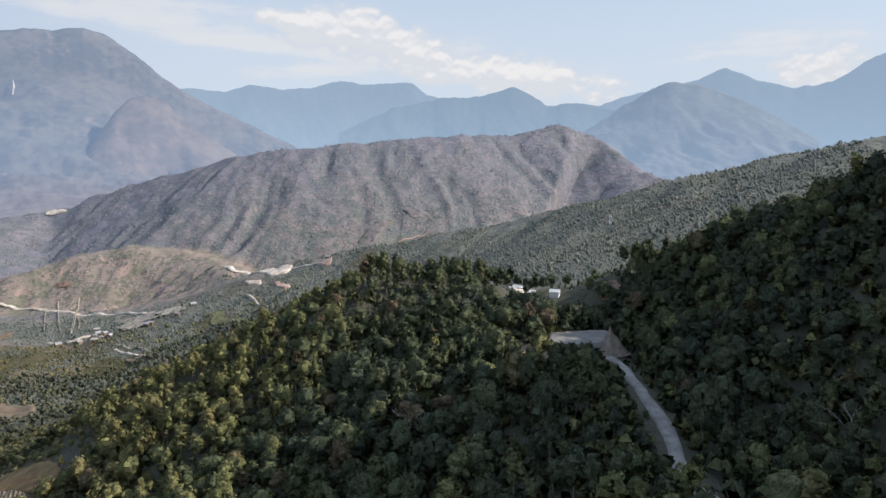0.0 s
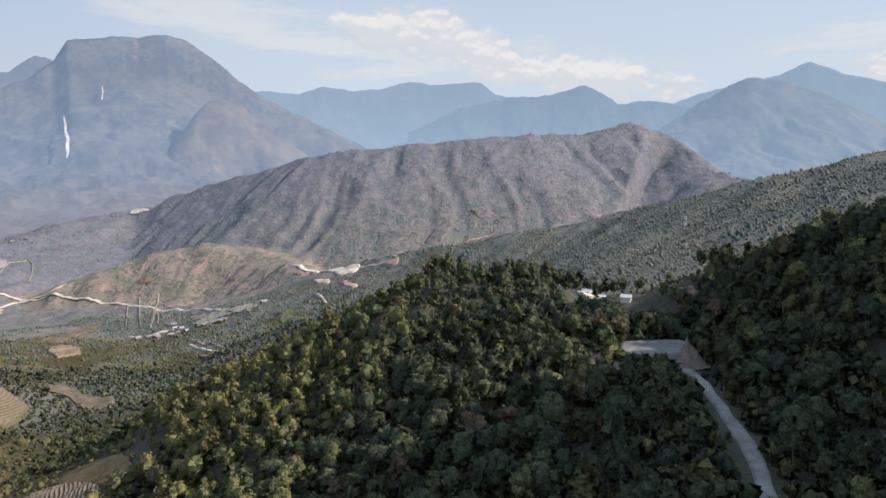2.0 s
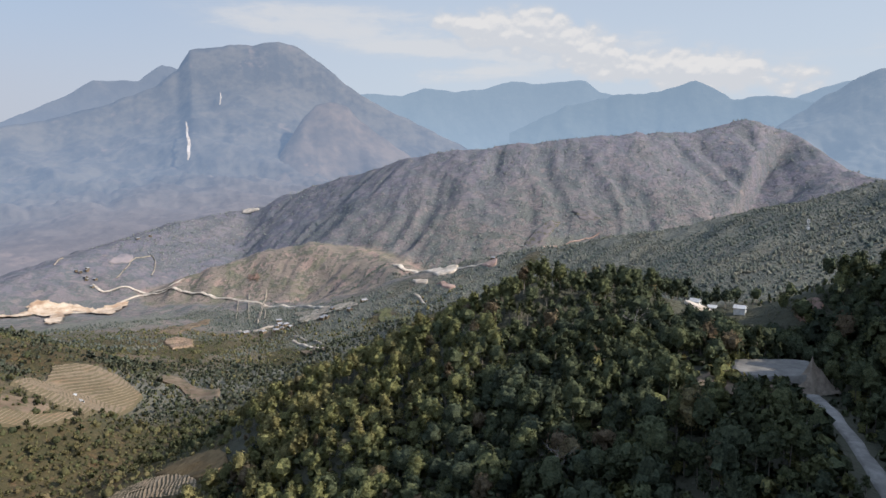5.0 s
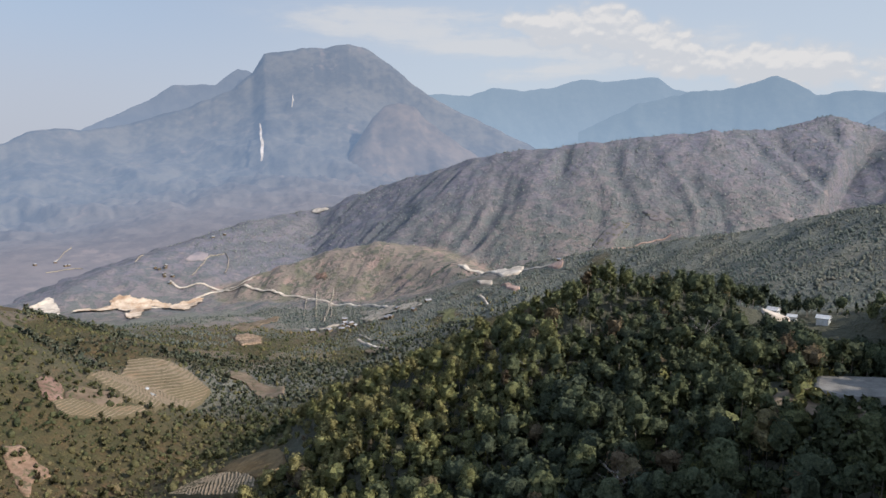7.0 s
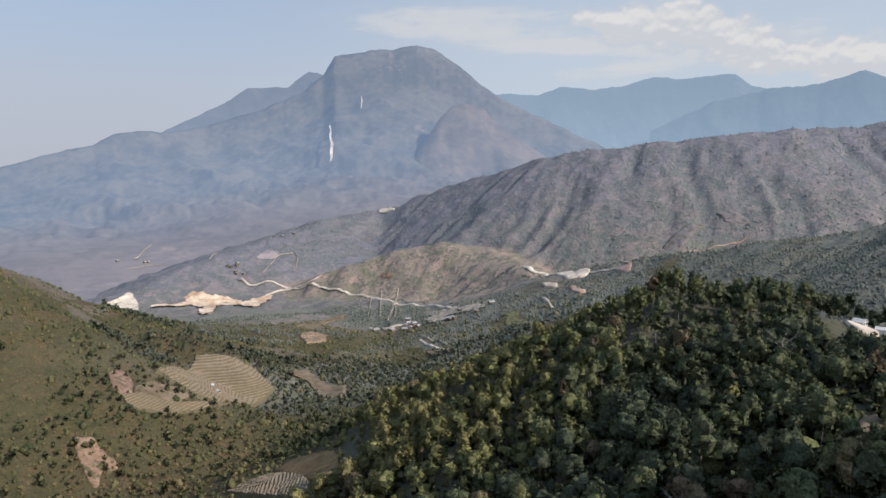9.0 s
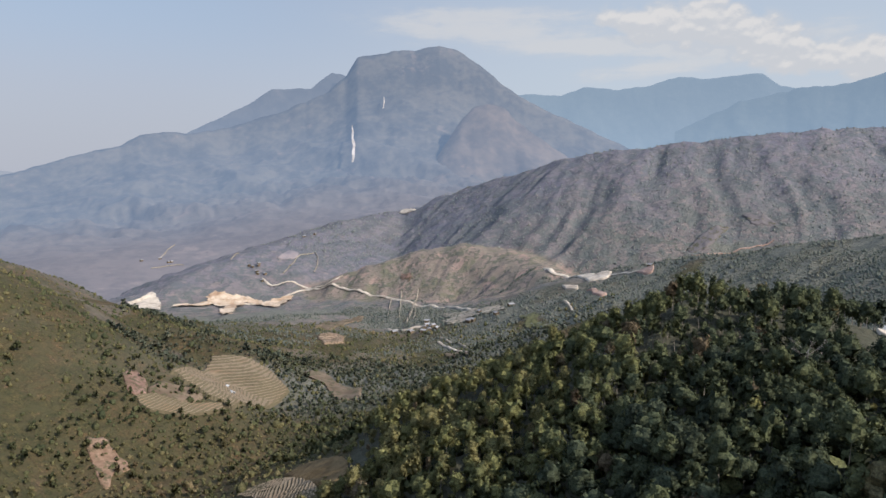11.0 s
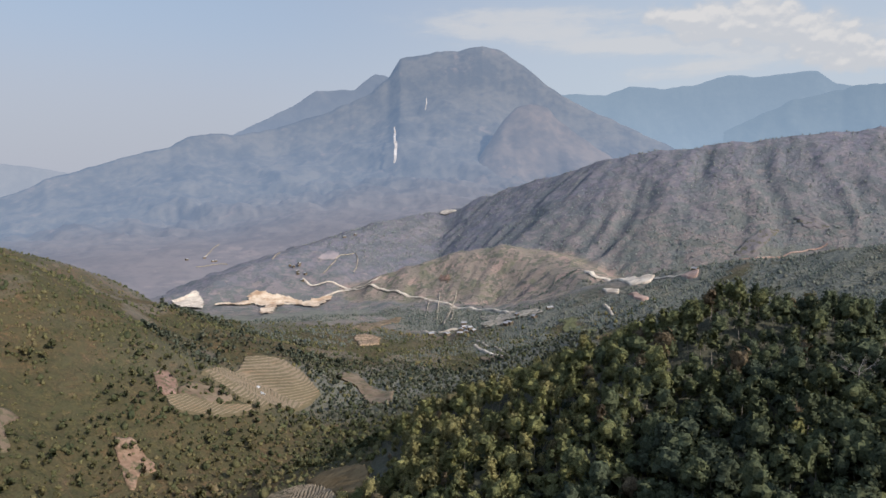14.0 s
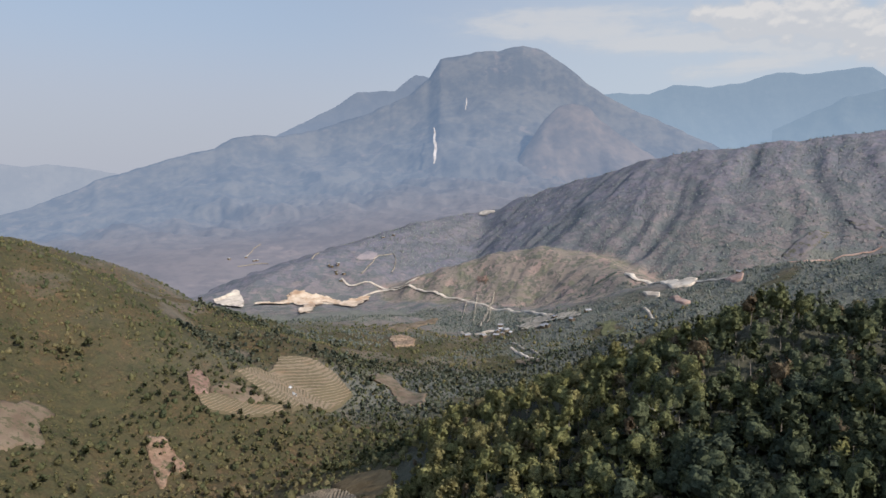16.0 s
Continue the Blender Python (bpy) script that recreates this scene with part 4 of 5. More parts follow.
def spline(points, step):
    p = np.array([points[0], *points, points[-1]], float)
    out = []
    for a, b, c, d in zip(p[:-3], p[1:-2], p[2:-1], p[3:]):
        n = max(2, int(np.hypot(*(c - b)[:2]) / step))
        t = np.linspace(0, 1, n, endpoint=False)[:, None]
        out.append(0.5 * (2 * b + (c - a) * t + (2 * a - 5 * b + 4 * c - d) * t**2 + (3 * b - a - 3 * c + d) * t**3))
    return np.concatenate([*out, p[-1:]])


def road(name, line, width, material, label, step=4.0, seed=0):
    """A track: level across, ragged along its edges, with banks that run into the slope."""
    c = spline(line, step)
    d = np.gradient(c, axis=0)
    d /= np.hypot(d[:, 0], d[:, 1])[:, None] + 1e-9
    side = np.stack([-d[:, 1], d[:, 0]], -1)
    k = np.arange(len(c))
    z = draped(c[:, 0], c[:, 1])
    rows = []
    for f, drop in ((-1.5, -2.5), (-1.0, 0.0), (-0.35, 0.12), (0.35, 0.12), (1.0, 0.0), (1.5, -2.5)):
        w = width / 2 * f * (1 + 0.9 * (fractal(k * 0.3, k * 0.0 + f * 3, seed, 3) - 0.5))
        q = c + side * w[:, None]
        rows.append(np.stack([q[:, 0], q[:, 1], z + drop], -1))
    v = np.stack(rows, 1).reshape(-1, 3)
    me = mesh_from(name, v, grid_faces(len(c), 6), material, smooth=True)
    return tagged(new(name, me), label, "track", kind="structure")


def ground_patch(name, outline, material, label, category, rings=10, ragged=0.12, step=3.0, terrace=0.0, lift=0.0, seed=0, level=None, straight=False):
    """A bare or planted piece of ground within an outline, lying on the slope; terrace: the rise of its steps."""
    p = np.array(outline, float)
    mid = p.mean(0)
    rim = spline([*outline, outline[0]], step)[:-1]
    if straight:
        q = np.vstack([p, p[:1]])
        run = np.concatenate([[0], np.cumsum(np.hypot(*np.diff(q, axis=0).T))])
        u = np.arange(0, run[-1], step)
        rim = np.stack([np.interp(u, run, q[:, 0]), np.interp(u, run, q[:, 1])], -1)
    k = np.arange(len(rim))
    a = np.arctan2(*(rim - mid).T)
    swell = 1 + ragged * 2 * (fractal(3 + 2.2 * np.cos(a) + k * 0.12, 3 + 2.2 * np.sin(a), seed + 60, 5, 0.75) - 0.5)
    swell = swell + ragged * 0.5 * (value_noise(k * 0.55, k * 0.0, seed + 7) - 0.5)
    rim = mid + (rim - mid) * swell[:, None]
    f = np.concatenate([np.linspace(0.02, 1, rings), [1.04]])[:, None, None]
    q = mid + (rim - mid)[None] * f
    x, y = q[..., 0], q[..., 1]
    z = draped(x, y) + lift
    if level is not None:
        z = np.full(x.shape, level)
    if terrace:
        u = z / terrace + 0.3 * fractal(x / 25, y / 25, seed + 3, 3)
        n = np.floor(u)
        z = z + terrace * (n + smoothstep(u - n, 0.62, 1.0) - u) + terrace * 0.5
    z[-1] -= 3.0
    me = mesh_from(name, np.stack([x, y, z], -1).reshape(-1, 3), grid_faces(rings + 1, len(rim), True)[:, ::-1], material, smooth=not terrace)
    return tagged(new(name, me), label, category, kind="structure")


def ground_sheet(name, outline, material, label, category, step=2.5, rag=6.0, lift=0.0, seed=0):
    """A bare piece of ground of any outline, with ragged edges, lying on the slope."""
    p = np.array(outline, float)
    (x0, y0), (x1, y1) = p.min(0) - rag, p.max(0) + rag
    x, y = np.meshgrid(np.arange(x0, x1, step), np.arange(y0, y1, step), indexing="ij")
    cx, cy = (x + step / 2)[:-1, :-1], (y + step / 2)[:-1, :-1]
    bend = [rag * 2 * (fractal(cx / 18, cy / 18, seed + k, 4, 0.65) - 0.5) for k in (1, 2)]
    keep = inside(outline, (cx + bend[0]).ravel(), (cy + bend[1]).ravel())
    faces = grid_faces(*x.shape)[keep][:, ::-1]
    used, index = np.unique(faces, return_inverse=True)
    v = np.stack([x, y, draped(x, y) + lift], -1).reshape(-1, 3)[used]
    me = mesh_from(name, v, index.reshape(-1, 4), material, smooth=True)
    return tagged(new(name, me), label, category, kind="structure")


road("road_near", NEAR_ROAD, 3.8, ROAD_DUST, "dusty grey dirt road winding through the forest", 3.0, 1)
road("road_valley", VALLEY_ROAD, 6.0, PALE_EARTH, "fresh pale earth road cut along the valley side", 8.0, 2)
road("road_upper", UPPER_TRACK, 5, PALE_EARTH, "pale earth track above the valley road", 8.0, 3)
road("road_hill", HILL_TRACK, 1.5, SPOIL_EARTH, "narrow pale track climbing the far slope", 8.0, 4)
road("road_bench", BENCH_ROAD, 8, PALE_EARTH, "pale earth road cut into the brown hill", 8.0, 5)
road("road_bench_east", BENCH_ROAD_EAST, 7, PALE_EARTH, "pale earth road between the cuttings", 8.0, 6)
road("road_east", EAST_ROAD, 2.6, PINK_EARTH, "reddish earth road along the wooded ridge", 8.0, 7)
road("road_stream", STREAM_TRACK, 4, PALE_EARTH, "narrow pale track by the stream", 6.0, 8)
for i, line in enumerate(SPILLS):
    road("spoil_streak", line, 1.2 + 0.5 * (i % 3), SPOIL_EARTH, "pale spoil streaming down the slope below the road", 6.0, 60 + i)
road("road_low", LOW_TRACK, 5.0, PALE_EARTH, "short pale track on the valley floor", 6.0, 71)
road("road_knoll", KNOLL_TRACK, 3.0, SPOIL_EARTH, "narrow track below the green knoll", 6.0, 72)
road("road_short", SHORT_TRACK, 3.2, PALE_EARTH, "short pale track among the trees", 6.0, 73)
ground_sheet("field", VILLAGE_FIELD, SPOIL_EARTH, "pale fallow fields round the valley village", "field", 3.0, 14.0, 0.2, 81)
ground_sheet("field", VILLAGE_PLOT, SPOIL_EARTH, "small pale fallow plot below the village", "field", 3.0, 8.0, 0.2, 82)
ground_sheet("field", KNOLL_PLOT, BROWN_SOIL, "small brown plot below the green knoll", "field", 2.5, 6.0, 0.2, 83)
ground_sheet("bare_earth", HILL_BARE, RED_SOIL, "reddish bare patch on the brown hill", "bare ground", 2.5, 10.0, 0.2, 85)
ground_sheet("meadow", GREEN_KNOLL, KNOLL_GRASS, "yellow-green grassy knoll above the stream", "meadow", 3.0, 12.0, 0.2, 86)
ground_patch("bare_earth", RIDGE_SCAR, RIDGE_SOIL, "pinkish bare scar low on the long ridge", "bare ground", 8, 0.45, 4, 0, 0.0, 32)
ground_patch("bare_earth", RIDGE_SPUR, RIDGE_SOIL, "pale dry spur at the foot of the long ridge", "bare ground", 8, 0.45, 4, 0, 0.0, 33)
ground_patch("bare_earth", DARK_SOIL, BROWN_SOIL, "dark reddish fallow soil between the terraces", "bare ground", 10, 0.2, 2, 0, 0.3, 34)
for i, line in enumerate((TRACK_A, TRACK_B, TRACK_C, TRACK_E)):
    road("road_slope", line, 1.4, SPOIL_EARTH, "thin pale track on the lower mountain slope", 8.0, 40 + i)
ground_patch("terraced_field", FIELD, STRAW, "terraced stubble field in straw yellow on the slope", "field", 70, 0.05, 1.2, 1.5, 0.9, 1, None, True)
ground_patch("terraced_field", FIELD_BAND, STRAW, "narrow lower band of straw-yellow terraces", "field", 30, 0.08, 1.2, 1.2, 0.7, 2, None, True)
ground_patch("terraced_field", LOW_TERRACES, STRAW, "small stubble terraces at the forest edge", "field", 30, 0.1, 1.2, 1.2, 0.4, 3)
ground_patch("field", STREAM_FIELD, BROWN_SOIL, "grey-brown fallow field beside the stream", "field", 12, 0.25, 2, 0, 0.4, 4, None, True)
ground_patch("field", ORANGE_FIELD, SAND_EARTH, "bare orange field in the valley", "field", 10, 0.25, 2, 0, 0.4, 5, None, True)
ground_patch("field", SMALL_PLOT, PINK_SOIL, "small pale fallow plot on the far slope", "field", 8, 0.1, 5, 0, 1.0, 6)
ground_patch("bare_earth", RED_EARTH, RED_SOIL, "reddish bare earth beside the terraces", "bare ground", 10, 0.2, 2, 0, 0.2, 7)
ground_patch("bare_earth", LANDSLIP, SLIP_EARTH, "orange landslip scar on the scrub slope", "bare ground", 12, 0.25, 2, 0, 0.3, 8)
ground_patch("bare_earth", BROWN_CLEARING, BROWN_SOIL, "brown cleared ground on the scrub slope", "bare ground", 10, 0.25, 2, 0, 0.1, 9)
ground_patch("dry_meadow", DRY_GRASS, DRY_GRASS_MAT, "brown dry grass at the forest edge", "meadow", 10, 0.2, 2, 0, 0.1, 10)
ground_sheet("quarry", QUARRY, PALE_EARTH, "pale quarry face cut into the valley side", "quarry", 2.5, 8.0, 2.0, 11)
ground_sheet("earth_cutting", ORANGE_CUT, ORANGE_EARTH, "wide orange and cream earth cutting", "cutting", 2.5, 9.0, 1.5, 12)
ground_patch("earth_cutting", PALE_BENCH, PALE_EARTH, "pale levelled earth bench on the ridge", "cutting", 10, 0.25, 4, 0, 0.8, 13, None, True)
ground_patch("earth_cutting", RED_BENCH, PINK_EARTH, "red earth bench beside a small white building", "cutting", 8, 0.25, 4, 0, 0.8, 14, None, True)
ground_patch("earth_cutting", LOW_WHITE, PALE_EARTH, "small white earth bench below the ridge", "cutting", 8, 0.25, 4, 0, 0.8, 15, None, True)
ground_patch("earth_cutting", LOW_RED, PINK_EARTH, "small red earth bank below the ridge", "cutting", 8, 0.25, 4, 0, 0.8, 16, None, True)
ground_patch("earth_cutting", EAST_RED, PINK_EARTH, "red earth bank on the wooded ridge", "cutting", 8, 0.15, 5, 0, 1.0, 17)
ground_patch("earth_cutting", WHITE_SITE, PALE_EARTH, "white building site at the foot of the ridge", "cutting", 8, 0.3, 3, 0, 0.5, 18, None, True)
ground_patch("earth_cutting", SCREE_PLOT, BROWN_SOIL, "grey-brown bare bank in the valley", "cutting", 8, 0.35, 3, 0, 0.8, 19, None, True)
ground_patch("pad", PAD, PAD_GRAVEL, "level grey gravel pad at the bend of the dirt road", "gravel pad", 8, 0.04, 1.5, 0, 0, 20, 356.6)
ground_patch("earth_bank", FILL_SLOPE, BROWN_SOIL, "brown earth fill sloping down from the gravel pad", "bank", 10, 0.15, 1.5, 0, 0.3, 24)
ground_patch("earth_bank", HOUSE_BANK, PALE_EARTH, "sandy cut bank below the small houses", "bank", 8, 0.15, 1.5, 0, 0.8, 22)
ground_patch("earth_bank", EARTH_SCAR, RED_SOIL, "reddish bare scar on the forested slope", "bank", 8, 0.25, 1.5, 0, 0.8, 23)


# ---------------------------------------------------------------- things with parts
def part(name, bm, material, parent, label=""):
    me = bpy.data.meshes.new(name)
    bm.to_mesh(me)
    bm.free()
    me.materials.append(material)
    ob = new(name, me)
    ob.parent = parent
    return tagged(ob, label)


def box(x0, x1, y0, y1, z0, z1, bevel=0.0):
    bm = bmesh.new()
    bmesh.ops.create_cube(bm, size=1)
    for v in bm.verts:
        v.co = Vector(((x0 + x1) / 2 + v.co.x * (x1 - x0), (y0 + y1) / 2 + v.co.y * (y1 - y0), (z0 + z1) / 2 + v.co.z * (z1 - z0)))
    if bevel:
        bmesh.ops.bevel(bm, geom=bm.edges[:], offset=bevel, segments=1, affect="EDGES")
    return bm


def prism(points, y0, y1):
    """A cross-section in x and z, drawn out along y."""
    bm = bmesh.new()
    a = [bm.verts.new((x, y0, z)) for x, z in points]
    b = [bm.verts.new((x, y1, z)) for x, z in points]
    bm.faces.new(a)
    bm.faces.new(b[::-1])
    for i in range(len(a)):
        j = (i + 1) % len(a)
        bm.faces.new((a[j], a[i], b[i], b[j]))
    bmesh.ops.recalc_face_normals(bm, faces=bm.faces[:])
    return bm


def rod(a, b, r0, r1, sides=5):
    a, b = Vector(a), Vector(b)
    bm = bmesh.new()
    m = (b - a).to_track_quat("Z", "Y").to_matrix()
    rings = [[bm.verts.new(o + m @ Vector((r * math.cos(6.2832 * i / sides), r * math.sin(6.2832 * i / sides), 0))) for i in range(sides)] for o, r in ((a, r0), (b, r1))]
    for i in range(sides):
        j = (i + 1) % sides
        bm.faces.new((rings[0][i], rings[0][j], rings[1][j], rings[1][i]))
    bm.faces.new(rings[1])
    bm.faces.new(rings[0][::-1])
    return bm


def add(bm, other):
    me = bpy.data.meshes.new("piece")
    other.to_mesh(me)
    other.free()
    bm.from_mesh(me)
    bpy.data.meshes.remove(me)
    return bm


def ground_at(x, y):
    return float(land(np.array([x]), np.array([y]))[0])


def house(m, wide, deep, tall, wall, roof, label, group):
    """A small gabled house; its ridge runs along y, the gable with door and window looks to -y."""
    h = tagged(new("house"), label, "house", group)
    h.matrix_world = m
    rise = wide * 0.28
    part("wall", prism([(-wide / 2, -2), (wide / 2, -2), (wide / 2, tall), (0, tall + rise), (-wide / 2, tall)], -deep / 2, deep / 2), wall, h)
    for s in (-1, 1):
        e = wide / 2 + 0.5
        part("roof", prism([(0, tall + rise + 0.04), (s * e, tall - 0.28 + 0.04), (s * e, tall - 0.10 + 0.04), (0, tall + rise + 0.24)], -deep / 2 - 0.5, deep / 2 + 0.5), roof, h, "pale sheet-metal roof slope")
    d = part("door", box(-wide * 0.3 - 0.45, -wide * 0.3 + 0.45, -deep / 2 - 0.06, -deep / 2 - 0.01, 0, 2.0, 0.01), DARK_OPENING, h, "dark doorway")
    part("window", box(wide * 0.05, wide * 0.05 + 1.3, -deep / 2 - 0.06, -deep / 2 - 0.01, 0.9, 2.0, 0.01), DARK_OPENING, h, "dark window")
    return h


house(pose(46, 415, ground_at(46, 415) + 0.5, 0, 0, 60), 4.2, 4.8, 2.3, WHITE_PAINT, TIN_ROOF, "small whitewashed house with grey roof on a sandy bank", "houses on the saddle")
house(pose(55, 417, ground_at(55, 417) + 0.5, 0, 0, 75), 3.4, 4.0, 2.1, WHITE_PAINT, TIN_ROOF, "small white shed among the trees", "houses on the saddle")
house(pose(69, 415, ground_at(69, 415) + 0.5, 0, 0, 65), 4.4, 5.6, 2.4, WHITE_PAINT, TIN_ROOF, "whitewashed house with a pale tin roof beside the forest", "houses on the saddle")
house(pose(-436, 489, ground_at(-436, 489) + 0.8, 0, 0, 30), 3.0, 4.0, 1.8, BROWN_SOIL, TIN_ROOF, "small field hut with a pale roof among terraces", "field huts")
house(pose(-421, 480, ground_at(-421, 480) + 0.8, 0, 0, 70), 3.4, 4.6, 1.9, WHITE_PAINT, TIN_ROOF, "white-roofed field hut beside the terraces", "field huts")

hamlet_rng = random.Random(4)
first = None
for cx, cy, n, spread in HAMLETS:
    for i in range(n):
        x, y = cx + hamlet_rng.uniform(-spread, spread), cy + hamlet_rng.uniform(-spread, spread)
        m = pose(x, y, ground_at(x, y) + 1.5, 0, 0, hamlet_rng.uniform(0, 180))
        if first is None:
            first = house(m, 6.5, 9, 2.8, BROWN_SOIL, GREY_ROOF, "distant pale-roofed village house in the valley", "valley village")
        else:
            copy_thing(first, m)


def mast(x, y, tall):
    """A steel lattice mast with white antennas."""
    t = tagged(new("telecom_mast"), "steel lattice mast with white antennas on the wooded spur", "mast")
    t.matrix_world = pose(x, y, ground_at(x, y))
    for sx, sy in ((1, 1), (1, -1), (-1, -1), (-1, 1)):
        part("leg", rod((sx * 1.3, sy * 1.3, -1), (sx * 0.5, sy * 0.5, tall), 0.16, 0.12), STEEL, t)
    for i in range(6):
        z0, z1 = tall * i / 6, tall * (i + 1) / 6
        w0, w1 = 1.3 - 0.8 * i / 6, 1.3 - 0.8 * (i + 1) / 6
        bm = rod((-w0, -w0, z0), (w1, -w1, z1), 0.08, 0.08, 4)
        for a, b in (((w0, -w0, z0), (w1, w1, z1)), ((w0, w0, z0), (-w1, w1, z1)), ((-w0, w0, z0), (-w1, -w1, z1))):
            add(bm, rod(a, b, 0.08, 0.08, 4))
        part("brace", bm, STEEL, t)
    for i, z in enumerate((tall * 0.97, tall * 0.97, tall * 0.97)):
        a = 2.1 * i
        part("antenna", box(1.1 * math.cos(a) - 0.35, 1.1 * math.cos(a) + 0.35, 1.1 * math.sin(a) - 0.35, 1.1 * math.sin(a) + 0.35, z - 2.6, z + 0.6, 0.08), WHITE_PAINT, t, "white antenna panel")
    part("cabinet", box(-1.4, 1.4, -1.2, 1.2, 0.2, 3.0, 0.1), WHITE_PAINT, t, "white equipment cabinet")


mast(*MAST, 10.5)


def earth_cut():
    """A fresh pale cut face where the pad bites into the hill, rising to a sharp tip, fluted by rain."""
    n, k = 34, 18
    f, u = np.meshgrid(np.linspace(0, 1, n), np.linspace(0, 1, k), indexing="ij")
    x0, y0 = 60 + 17 * f, 262 + 10 * f
    top = 0.6 + np.where(f < 0.4, 8.0 * np.clip(f / 0.4, 0, 1) ** 2.4, 3.6 * np.clip((1 - f) / 0.6, 0, 1) ** 0.8 + 4.4 * np.exp(-(f - 0.4) / 0.05)) + 1.0 * (value_noise(f * 11, f * 0, 5) - 0.5)
    flute = 1.1 * (fractal(f * 16, u * 1.2, 9, 3) - 0.5)
    x, y = x0 + 0.8 * u, y0 + 5.0 * u - flute
    z = 350.0 + u * (top + 4.6) * (1 - 0.9 * smoothstep(f, 0.55, 1.0))
    me = mesh_from("earth_cut", np.stack([x, y, z], -1).reshape(-1, 3), grid_faces(n, k), PAD_EARTH, smooth=True)
    tagged(new("earth_cut", me), "pale fluted earth cut face beside the gravel pad", "bank", kind="structure")


earth_cut()


# ---------------------------------------------------------------- the wood
rng = np.random.default_rng(5)
PINES = [tree_shape(rng, 205, "pine", (6, 9)) for _ in range(10)]
BROADS = [tree_shape(rng, 205, "broad", (6, 9)) for _ in range(10)]
PINES_FAR = [tree_shape(rng, 150, "pine", (5, 8)) for _ in range(6)]
BROADS_FAR = [tree_shape(rng, 150, "broad", (5, 8)) for _ in range(6)]
UNDERGROWTH = [tree_shape(rng, 13, "bush", (2, 3)) for _ in range(8)]
THICKETS = [tree_shape(rng, 26, "broad", (4, 5)) for _ in range(8)]
SMALL_TREES = [tree_shape(rng, 9, "broad", (3, 4)) for _ in range(8)]


def clear_of_works(x, y):
    bare = near_track(NEAR_ROAD, x, y, 4.6) | near_track(NEAR_ROAD[4:], x, y, 5.4) | inside(PAD, x, y, 1.0) | inside(HOUSE_BANK, x, y, 3.0) | inside(EARTH_SCAR, x, y, 1.0)
    bare |= (np.abs(x - 57) < 20) & (np.abs(y - 412) < 14)
    bare |= near_track([(61, 260), (76, 270)], x, y, 5.0) | (inside(FILL_SLOPE, x, y, 0.0) & (value_noise(x / 6, y / 6, 8) > 0.50))
    bare |= near_track([(40, 380), (48, 402)], x, y, 9.0) | near_track([(61, 380), (66, 402)], x, y, 8.0)
    bare |= inside(LOW_TERRACES, x, y, 2.0) | inside(DRY_GRASS, x, y, 2.0)
    bare |= inside(FIELD, x, y, 0.5) | inside(FIELD_BAND, x, y, 0.5)
    for p in (LOW_TERRACES, STREAM_FIELD, ORANGE_FIELD, RED_EARTH, LANDSLIP, BROWN_CLEARING, DRY_GRASS):
        bare |= inside(p, x, y, -1.0) & ~(inside_rim(p, x, y, 7.0) & (value_noise(x / 7, y / 7, 12) > 0.45))
    return ~bare


def seen_side(x, y):
    """Not the back of the steep hill."""
    d, _, _, side = to_line(SHADE_HILL, x, y)
    return ~((x > 100) & (side < 0) & (d > 18)) & (np.degrees(np.arctan2(-x, y)) > -39)


wood = scatter(rng, -290, 235, 60, 445, 6.6, lambda x, y: wooded(x, y) & clear_of_works(x, y) & seen_side(x, y))
steep = scatter(rng, 80, 235, 60, 420, 8.2, lambda x, y: wooded(x, y) & clear_of_works(x, y) & seen_side(x, y) & (ridge(SHADE_HILL, x, y, 1.0, 0.5, 12) > ridge(SPUR, x, y, 0.5, 0.35, 35)))
wood = np.concatenate([wood, steep])
count = len(wood)
patch = fractal(wood[:, 0] / 40, wood[:, 1] / 40, 77, 3)
# random patchy tint; sunlit west painted brighter, shaded east a little darker
tint = np.clip(rng.uniform(0.0, 0.46, count) * (1 - 0.3 * smoothstep(wood[:, 0], -60, 0)) + 0.40 * (patch - 0.5) + 0.50 * smoothstep(wood[:, 0], -10, -150), 0, 0.80)
tint = np.where(rng.uniform(size=count) < 0.035, rng.uniform(0.85, 1.0, count), tint)
tint[len(wood) - len(steep):] = rng.uniform(0.0, 0.55, len(steep))
top = np.hypot(wood[:, 0] - 0, wood[:, 1] - 400) < 75
pine = (patch + rng.normal(scale=0.12, size=count) + 0.25 * top) > 0.53
size = np.clip(rng.lognormal(-0.06, 0.26, count), 0.5, 1.38)
size = np.where(wood[:, 1] > 350, np.minimum(size, 1.25), size)
size = np.where((wood[:, 0] > 20) & (wood[:, 0] < 75) & (wood[:, 1] > 212) & (wood[:, 1] < 268), size * 0.6, size)
west = near_track(NEAR_ROAD, wood[:, 0], wood[:, 1], 13.0) & (wood[:, 0] < 66) & (wood[:, 1] < 246)
size = np.where(west, size * 0.55, size)
size = np.where(inside(LOW_TERRACES, wood[:, 0], wood[:, 1], 20.0) | inside(DRY_GRASS, wood[:, 0], wood[:, 1], 20.0), size * 0.5, size)
size = np.where((np.abs(wood[:, 0] - 55) < 30) & (wood[:, 1] > 345) & (wood[:, 1] < 412), size * 0.32, size)
size = np.where((wood[:, 0] > 70) & (wood[:, 0] < 112) & (wood[:, 1] > 394) & (wood[:, 1] < 440), size * 0.28, size)
order = np.hypot(wood[:, 0] - 25, wood[:, 1] - 60)
near = order < np.sort(order)[300]
far = wood[:, 1] > 262


